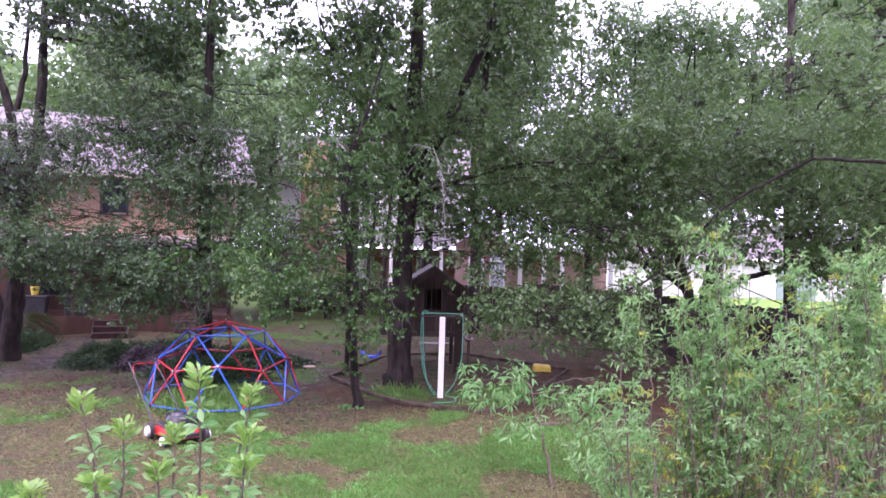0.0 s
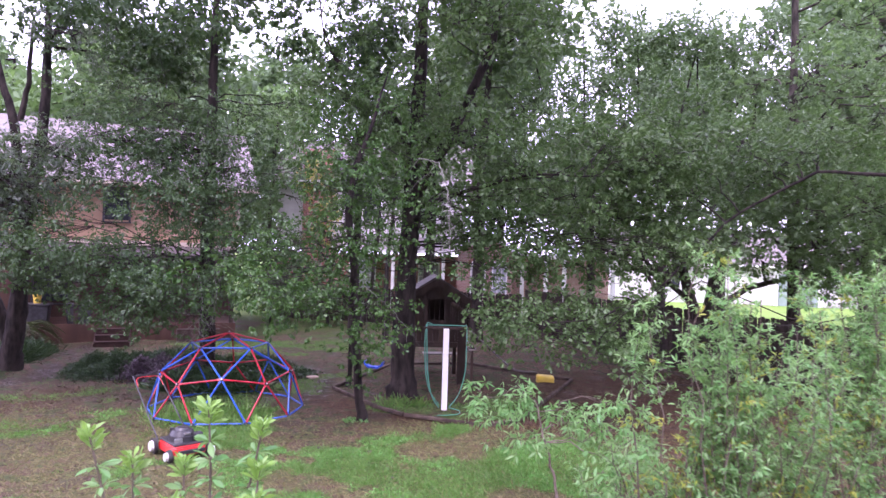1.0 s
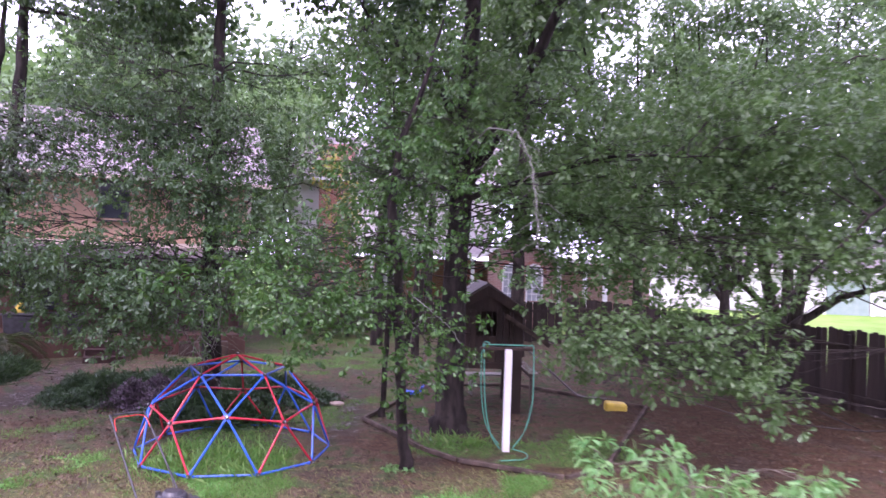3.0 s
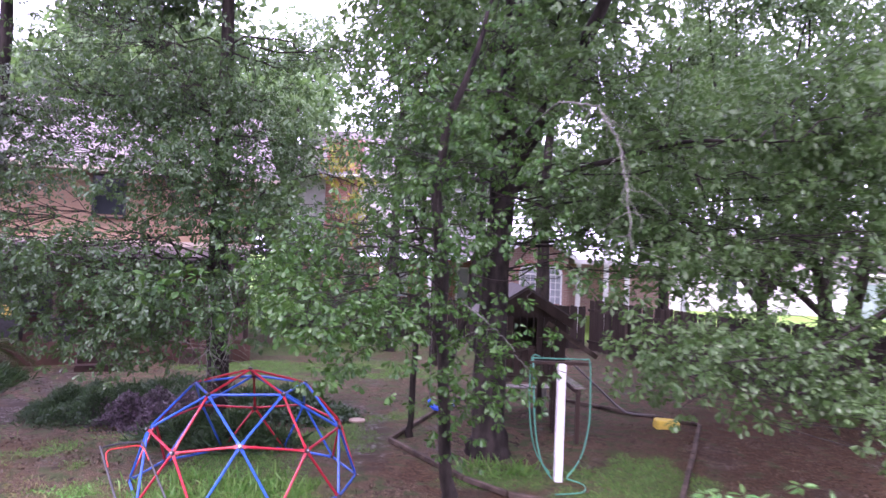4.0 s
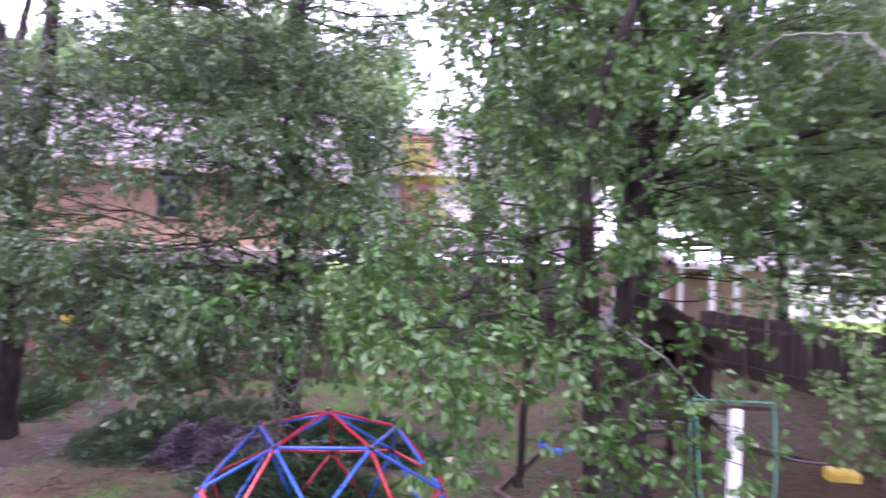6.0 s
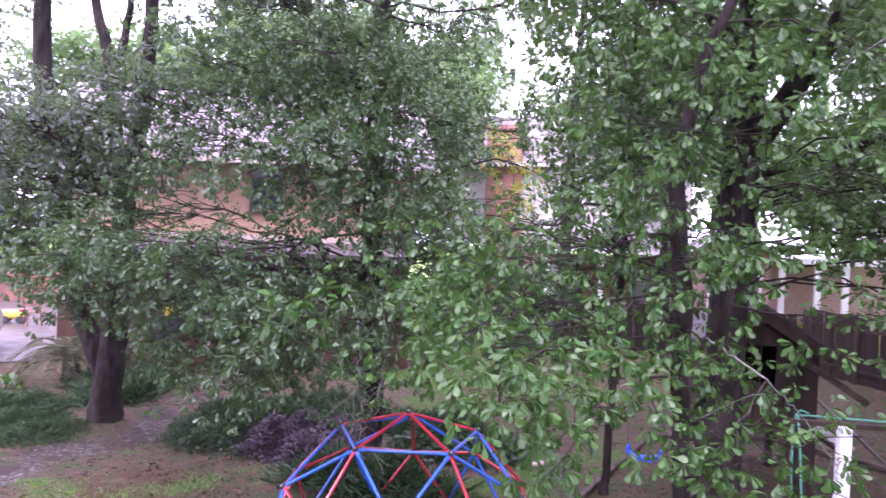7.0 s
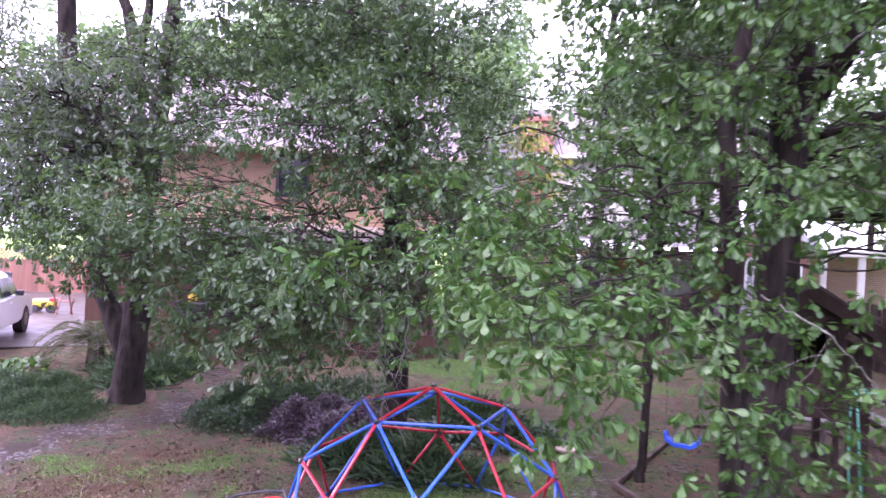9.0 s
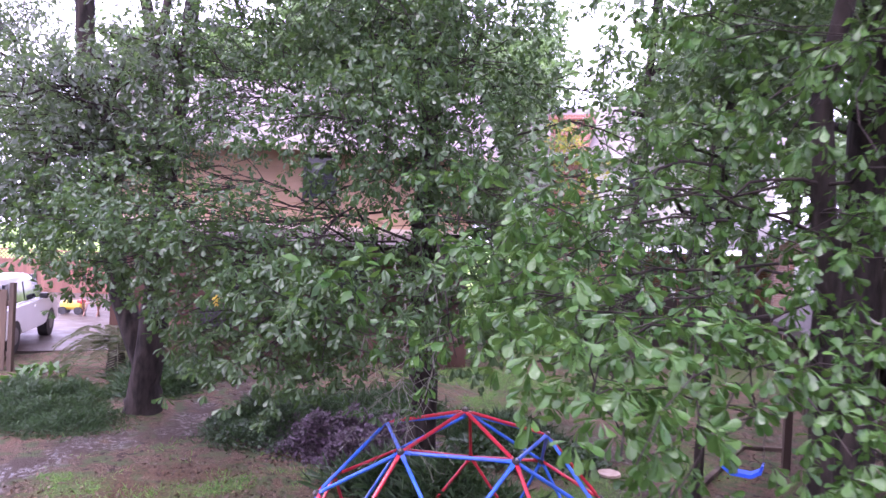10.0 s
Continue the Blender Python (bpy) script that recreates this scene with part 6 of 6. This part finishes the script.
# ---- vehicles ----
def vehicle(name, label, m, cab, L=4.7, W=1.86, H=1.75):
    """A car with its nose at +x, on z 0. cab: outline of the upper body in x and z."""
    v = thing(name, label, "car", m)
    wx = (L / 2 - 0.74, -L / 2 + 1.0)
    low = [(-L / 2, 0.45), (-L / 2, 0.95), (-L / 2 + 0.05, 1.08), (L / 2 - 1.35, 1.08), (L / 2 - 0.2, 0.98), (L / 2, 0.8), (L / 2, 0.42), (L / 2 - 0.1, 0.34)]
    for x in wx:
        low += [(x + 0.46 * math.cos(a), 0.34 + 0.46 * math.sin(a)) for a in np.linspace(0.05, math.pi - 0.05, 9)]
    low += [(-L / 2 + 0.1, 0.34)]
    bm = prism(bmesh.new(), low, -W / 2, W / 2)
    bmesh.ops.bevel(bm, geom=[e for e in bm.edges if abs(e.verts[0].co.y - e.verts[1].co.y) < 1e-6], offset=0.05, segments=2, affect="EDGES")
    part("body", bm, M_CARWHITE, v, "white painted body")
    bm = prism(bmesh.new(), cab, -W / 2 + 0.1, W / 2 - 0.1)
    for p in bm.verts:
        if p.co.z > 1.3:
            p.co.y *= 0.86
    bmesh.ops.bevel(bm, geom=list(bm.edges), offset=0.04, segments=2, affect="EDGES")
    part("cabin", bm, M_CARWHITE, v)
    xs = [p[0] for p in cab]
    xa, xb = min(xs) + 0.35, max(xs) - 0.35
    for sy in (-1, 1):
        for k in range(2):
            x0 = xa + (xb - xa) * (0.5 * k) + 0.05
            x1 = xa + (xb - xa) * (0.5 * k + 0.5) - 0.05
            bm = bmesh.new()
            sl0, sl1 = (0.12 if k == 0 else 0.0), (0.35 if k == 1 else 0.0)
            q = [(x0, 1.12), (x1 + sl1 * 0.4, 1.12), (x1 - sl1, H - 0.16), (x0 + sl0, H - 0.16)]
            yo = sy * (W / 2 - 0.088)
            yi = sy * (W / 2 - 0.155)
            vs = [bm.verts.new((x, yo if z < 1.3 else yi - sy * 0.006, z)) for x, z in q] + [bm.verts.new((x, (yo if z < 1.3 else yi) - sy * 0.06, z)) for x, z in q]
            bm.faces.new(vs[:4])
            bm.faces.new(vs[4:][::-1])
            for i in range(4):
                bm.faces.new((vs[i], vs[(i + 1) % 4], vs[4 + (i + 1) % 4], vs[4 + i]))
            part("side_window", bm, M_GLASS, v)
        part("mirror", boxed((max(xs) - 0.75, sy * (W / 2 + 0.06), 1.17), (0.12, 0.2, 0.15), bevel=0.03), M_BLACKPL, v)
        part("door_handle", boxed((0.1, sy * (W / 2 + 0.01), 0.95), (0.16, 0.03, 0.03), bevel=0.008), M_CARWHITE, v)
        part("headlight", boxed((L / 2 - 0.07, sy * (W / 2 - 0.27), 0.83), (0.14, 0.36, 0.14), bevel=0.03), M_GALV, v)
        part("tail_light", boxed((-L / 2 + 0.03, sy * (W / 2 - 0.16), 0.92), (0.08, 0.16, 0.3), bevel=0.02), M_RED, v)
        for x in wx:
            w = part("wheel", rod(bmesh.new(), (x, sy * (W / 2 - 0.24), 0.385), (x, sy * (W / 2 - 0.01), 0.385), 0.385, seg=28), M_RUBBER, v, "black tyre")
            part("rim", rod(bmesh.new(), (x, sy * (W / 2 - 0.03), 0.385), (x, sy * (W / 2 + 0.004), 0.385), 0.22, 0.19, seg=20), M_STEEL, w, "grey metal rim")
    fr = max(cab, key=lambda p: p[0])
    part("windscreen", boxed((fr[0] - 0.42, 0, 1.4), (0.04, W - 0.42, 0.56), None, 0.01), M_GLASS, v)
    return v


vehicle("suv", "white sport utility vehicle parked on the wet driveway", pose(-18.85, 19.18, 0.055, 0, 0, 128),
        [(-2.25, 1.0), (1.35, 1.0), (0.45, 1.68), (0.2, 1.75), (-1.9, 1.75), (-2.2, 1.5)])
vehicle("suv", "white vehicle parked beside the brick house", pose(6.4, 42.5, 0.75, 0, 0, 172),
        [(-2.25, 1.0), (1.35, 1.0), (0.45, 1.68), (0.2, 1.75), (-1.9, 1.75), (-2.2, 1.5)])

# ---- plants near the path ----
def strappy_bed(name, label, cx, cy, rx, ry, n, length, material, seed, kind="blade", h=0.25):
    """A mound of arching strap leaves."""
    rng = np.random.default_rng(seed)
    p = in_ball(rng, n)[:, :2] * rng.uniform(0.75, 1.3, (n, 1)) * np.array([rx, ry])
    x, y = cx + p[:, 0], cy + p[:, 1]
    r2 = np.clip(1 - (p[:, 0] / rx) ** 2 - (p[:, 1] / ry) ** 2, 0, 1)
    lump = 0.55 + 0.45 * np.sin(5.1 * x + 2.7 * y) * np.sin(4.3 * y - 2.1 * x)
    z = height(x, y) + h * np.sqrt(r2) * lump * rng.random(n) ** 0.5 - 0.02
    at = np.stack([x, y, z], 1)
    w = rng.normal(0, 1, (n, 3))
    w[:, 2] = np.abs(w[:, 2]) * 0.7 + 0.25
    sz = length * rng.uniform(0.5, 1.15, n)
    v, t = leaf_arrays(rng, at, w, sz, kind, 0.8)
    base = np.array([cx, cy, 0.0])
    o = mesh_from(name, v - base, t, material)
    o.location = base
    return tagged(o, label, "plants", kind="stuff")


for x, y, rx, ry, n, hh, kind_, sz, lab in [
        (-8.85, 17.1, 1.0, 1.35, 16000, 0.55, "blade", 0.17, "mound of dark green strappy ground cover beside the path"),
        (-7.8, 18.6, 1.3, 0.9, 5000, 0.35, "blade", 0.3, "dark green strappy ground cover under the oak"),
        (-8.6, 16.6, 1.2, 1.1, 7000, 0.5, "broad", 0.06, "low dark leafy plants among the strappy leaves"),
        (-12.1, 15.4, 1.3, 0.9, 12000, 0.28, "blade", 0.15, "dark leafy ground cover along the wet path"),
        (-13.2, 16.2, 1.2, 0.9, 7000, 0.4, "blade", 0.2, "dark leafy ground cover around the forked tree"),
        (-12.15, 17.8, 0.75, 0.9, 4200, 0.4, "blade", 0.3, "green strappy plants beyond the path"),
        (-12.9, 18.9, 1.2, 1.0, 4000, 0.4, "blade", 0.32, "green strappy plants near the porch"),
        (-5.6, 15.3, 1.3, 0.6, 4000, 0.5, "blade", 0.34, "dark strappy ground cover around the foot of the oak"),
        (-4.9, 17.6, 1.2, 1.0, 4500, 0.32, "broad", 0.12, "dark leafy ground cover behind the dome"),
        (-5.6, 18.4, 1.0, 0.8, 3500, 0.35, "blade", 0.28, "dark strappy ground cover behind the dome")]:
    strappy_bed("ground_cover", lab, x, y, rx, ry, n, sz, M_COVER, int(abs(x * 100 + y * 10)), kind_, hh)
strappy_bed("purple_plants", "bed of deep purple leafy plants beside the dome", -7.35, 16.6, 1.4, 1.0, 17000, 0.074, M_PURPLE, 66, "broad", 0.58)
strappy_bed("ground_cover", "broad green leaves at the edge of the driveway", -14.8, 17.4, 0.7, 0.5, 90, 0.28, M_OAK_BRIGHT, 67, "broad", 0.3)


def cycad(x, y, s, seed, label):
    rng = np.random.default_rng(seed)
    root = thing("cycad", label, "plant", Matrix.Translation((x, y, 0)))
    part("trunk", rod(bmesh.new(), (0, 0, -0.05), (0, 0, 0.45 * s), 0.16 * s, 0.12 * s, 12), M_BARK, root)
    for i in range(26):
        a = i * 2.4 + rng.uniform(-0.2, 0.2)
        el = rng.uniform(0.25, 1.1)
        L = s * rng.uniform(0.8, 1.15)
        q = np.linspace(0, 1, 14)
        px = L * q * math.cos(el * 0.7)
        pz = 0.45 * s + L * (q * math.sin(el) - 0.75 * q ** 2)
        sp = np.stack([px * math.cos(a), px * math.sin(a), np.maximum(pz, 0.03)], 1)
        bits = [tube_arrays(sp, np.linspace(0.012, 0.003, 14), 5)]
        side = np.array([-math.sin(a), math.cos(a), 0])
        at, w = [], []
        for k in range(2, 14):
            for sg in (-1, 1):
                for f in (0, 0.5):
                    c = sp[k] if f == 0 or k == 13 else (sp[k] + sp[k + 1]) / 2
                    at.append(c)
                    w.append(side * sg + (sp[k] - sp[k - 1]) / np.linalg.norm(sp[k] - sp[k - 1]) * 0.6 + np.array([0, 0, 0.15]))
        n = len(at)
        bits.append(leaf_arrays(rng, np.array(at), np.array(w), np.full(n, 0.2 * s), "blade", 1.0))
        v, t = join_arrays(bits)
        mesh_from("frond", v, t, M_PALM, root)


cycad(-14.1, 18.6, 1.3, 71, "sago palm with arching dark fronds by the driveway")
cycad(-13.4, 20.0, 1.2, 72, "sago palm with browned fronds near the tree")


# ---- grass, straw and fallen leaves ----
def scatter(name, label, n, length, material, seed, mask, kind="blade", box_=(-12, 8, 6, 24), lift=0.9, cat="grass"):
    rng = np.random.default_rng(seed)
    x = rng.uniform(box_[0], box_[1], n * 4)
    y = rng.uniform(box_[2], box_[3], n * 4)
    keep = rng.random(n * 4) < mask(x, y) * (0.3 + 0.7 * vnoise(x, y, 0.3, seed))
    x, y = x[keep][:n], y[keep][:n]
    k = len(x)
    at = np.stack([x, y, height(x, y) - 0.006], 1)
    w = rng.normal(0, 1, (k, 3))
    w[:, 2] = np.abs(w[:, 2]) * lift + lift * 0.5
    v, t = leaf_arrays(rng, at, w, length * rng.uniform(0.4, 1.3, k), kind, 0.8)
    o = mesh_from(name, v, t, material)
    return tagged(o, label, cat, kind="stuff")


scatter("grass", "short wet green grass in patches on the clay", 100000, 0.085, M_GRASS, 81, lambda x, y: tufts(x, y) * np.clip(grass_mask(x, y) * 3, 0, 1), box_=(-8, 4, 6.5, 13.6))
scatter("grass", "thin wet grass farther back in the yard", 50000, 0.08, M_GRASS, 86, lambda x, y: tufts(x, y) * np.clip(grass_mask(x, y) * 3, 0, 1), box_=(-12, 5, 12, 24))
scatter("grass", "tufts of green grass on the mud near the purple bed", 11000, 0.085, M_GRASS, 88, lambda x, y: smooth(0.5, 0.66, 0.6 * vnoise(x, y, 0.8, 61) + 0.4 * vnoise(x, y, 0.3, 62)) * np.clip(0.2 + grass_mask(x, y), 0, 1) * (1 - band(x, y, [(-10.0, 12.2), (-10.4, 13.6), (-10.65, 14.4), (-10.1, 15.75), (-10.3, 16.9)], 0.5)), box_=(-11, -5, 11.2, 15.8))
scatter("fallen_leaves", "clumps of dark and pale fallen leaves on the mud", 2200, 0.058, M_LITTER, 89, lambda x, y: smooth(0.5, 0.7, vnoise(x, y, 0.7, 63)), "plain", (-10, -5, 11.5, 16), 0.3, "leaves")
scatter("clover", "low clover-like weeds among the grass", 90000, 0.044, M_CLOVER, 87, lambda x, y: tufts(x, y) * np.clip(grass_mask(x, y) * 3, 0, 1) * smooth(0.35, 0.6, vnoise(x, y, 0.7, 33)), "plain", (-7, 4, 6.5, 13.6), 0.5, "weeds")
scatter("dry_grass", "dry straw-coloured grass among the green", 48000, 0.09, M_STRAW, 82, lambda x, y: np.clip(0.2 + grass_mask(x, y), 0, 1) * (y < 13.2) * (1.1 - 0.7 * tufts(x, y)), box_=(-9, 5, 6.5, 13.4), lift=0.4)
scatter("tall_grass", "taller green weeds inside the climbing dome", 3200, 0.22, M_GRASS, 83, lambda x, y: np.maximum(patch(x, y, -4.7, 12.9, 1.1, 0.9, 0.3), patch(x, y, -0.95, 14.75, 0.55, 0.4, 0.4)), box_=(-6.5, 0.5, 11.5, 15.5), lift=1.3)
scatter("weeds", "green broad-leaved weeds at the foot of the sapling", 160, 0.09, M_LANCE, 84, lambda x, y: patch(x, y, -1.72, 13.0, 0.25, 0.2, 0.3), "broad", (-2.1, -1.3, 12.6, 13.4), 1.0, "weeds")
scatter("fallen_leaves", "brown fallen leaves and pine straw on the ground", 36000, 0.055, M_LITTER, 85, lambda x, y: np.clip(0.8 - grass_mask(x, y), 0.1, 1) * smooth(0.3, 0.65, vnoise(x, y, 0.9, 44)), "plain", (-12, 9, 8, 25), 0.12, "leaves")


# ---- small things about the yard ----
M_DISC = mat("sawn_wood", (0.3, 0.22, 0.16), 0.7, second=(0.4, 0.32, 0.25), scale=14)
tagged(part("wooden_disc", rod(bmesh.new(), (-3.66, 17.3, 0.0), (-3.66, 17.3, 0.03), 0.16, 0.155, 18), M_DISC), "pale sawn wooden disc lying on the mud", "disc")


M_STEP = mat("red_brown_deck_paint", (0.026, 0.013, 0.011), 0.6, spec=0.25, second=(0.045, 0.024, 0.019), scale=6, bump=0.3, obj_random=0.15)


def storage_bin(x, y, rz, label):
    b = thing("storage_bin", label, "bin", pose(x, y, 0.594, 0, 0, rz))
    bm = boxed((0, 0, 0.3), (0.78, 0.5, 0.6), bevel=0.04)
    for v in bm.verts:
        k = 0.86 + 0.14 * v.co.z / 0.6
        v.co.x *= k
        v.co.y *= k
    part("tub", bm, M_BLACKPL, b)
    part("lid", boxed((0, 0, 0.63), (0.84, 0.56, 0.07), bevel=0.025), M_BLACKPL, b, "black lid with wet sheen")


storage_bin(-13.75, 21.25, 22, "black plastic storage bin with lid on the porch")
storage_bin(-12.7, 21.85, 30, "black plastic storage bin with lid on the porch")

bucket = thing("bucket", "small yellow plastic bucket on a black bin", "bucket", pose(-13.75, 21.25, 1.262))
bm = bmesh.new()
rod(bm, (0, 0, 0), (0, 0, 0.26), 0.1, 0.13, 20)
rod(bm, (0, 0, 0.245), (0, 0, 0.27), 0.142, 0.142, 20)
part("pail", bm, M_YELLOW, bucket)
curve_tube("handle", [(-0.135, 0, 0.25), (-0.12, 0.06, 0.2), (0, 0.13, 0.14), (0.12, 0.06, 0.2), (0.135, 0, 0.25)], 0.005, M_GALV, bucket)


def wooden_steps():
    s = thing("wooden_steps", "dark red-brown wooden steps up to the porch", "steps", pose(-11.25, 21.35, 0, 0, 0, 27))
    for k in range(3):
        part("tread", boxed((0, -0.42 + 0.32 * k, 0.15 + 0.17 * k), (1.0, 0.3, 0.04), bevel=0.006), M_STEP, s)
        part("riser", boxed((0, -0.54 + 0.32 * k, 0.065 + 0.17 * k), (0.96, 0.025, 0.13)), M_STEP, s)
    for sx in (-0.5, 0.5):
        bm = bmesh.new()
        prism(bm, [(-0.56, 0.0), (0.5, 0.0), (0.5, 0.5), (0.38, 0.5), (-0.56, 0.12)], -0.02, 0.02, Matrix.Translation((sx, 0, 0)) @ Matrix.Rotation(radians(90), 4, "Z"))
        part("stringer", bm, M_STEP, s)


wooden_steps()


def toy(x, y, z, label):
    t = thing("ride_on_toy", label, "toy", pose(x, y, z, 0, 0, 30))
    part("body", boxed((0, 0, 0.3), (0.75, 0.36, 0.3), bevel=0.1), M_YELLOW, t)
    part("hood", boxed((0.28, 0, 0.42), (0.22, 0.34, 0.16), bevel=0.05), M_REDPL, t, "red plastic hood")
    for sx in (-0.25, 0.25):
        for sy in (-1, 1):
            part("wheel", rod(bmesh.new(), (sx, sy * 0.17, 0.13), (sx, sy * 0.24, 0.13), 0.13, seg=16), M_BLACKPL, t)


toy(-22.6, 24.6, 0.06, "yellow and red ride-on toy on the driveway")


def lawn_chair():
    c = thing("folding_chair", "wooden folding chair by the driveway", "chair", pose(-21.7, 24.6, 0.06, 0, 0, 200))
    for sx in (-0.25, 0.25):
        bm = bmesh.new()
        box(bm, (sx, 0.0, 0.5), (0.035, 0.05, 1.15), pose(0, 0, 0, -18, 0, 0))
        part("back_leg", bm, M_FENCE_RED, c)
        part("front_leg", boxed((sx * 0.9, 0.1, 0.24), (0.035, 0.04, 0.62), pose(0, 0, 0, 28, 0, 0)), M_FENCE_RED, c)
    for k in range(5):
        part("seat_slat", boxed((0, -0.2 + 0.09 * k, 0.43), (0.5, 0.07, 0.02)), M_FENCE_RED, c)
    for k in range(3):
        part("back_slat", boxed((0, 0.24 + 0.03 * k, 0.72 + 0.13 * k), (0.5, 0.02, 0.09)), M_FENCE_RED, c)


lawn_chair()

gate = thing("gate_panel", "brown wooden gate panel on a post beside the driveway", "gate", pose(-16.4, 17.2, 0, 0, 0, 22))
for k in range(5):
    part("board", boxed((k * 0.15 - 0.1, 0, 0.85), (0.143, 0.02, 1.65)), M_GATE, gate)
part("post", boxed((0.68, 0.02, 0.9), (0.1, 0.1, 1.85), bevel=0.008), M_GATE, gate)
for zz in (0.35, 1.4):
    part("rail", boxed((0.2, 0.035, zz), (0.85, 0.04, 0.09)), M_GATE, gate)

# stones and bark scraps on the clay
rngs = random.Random(9)
for i in range(12):
    x, y = rngs.uniform(-11, 6), rngs.uniform(9.5, 19)
    bm = bmesh.new()
    bmesh.ops.create_icosphere(bm, subdivisions=1, radius=rngs.uniform(0.025, 0.06))
    for v in bm.verts:
        v.co *= rngs.uniform(0.75, 1.2)
        v.co.z *= 0.55
    ob = part("stone", bm, M_CONC if i % 3 else M_TIMBER)
    ob.location = (x, y, float(height(np.array(x), np.array(y))) + 0.01)
    tagged(ob, "small pale stone lying on the clay" if i % 3 else "small brown clod lying on the clay", "stone", group="stones on the clay")
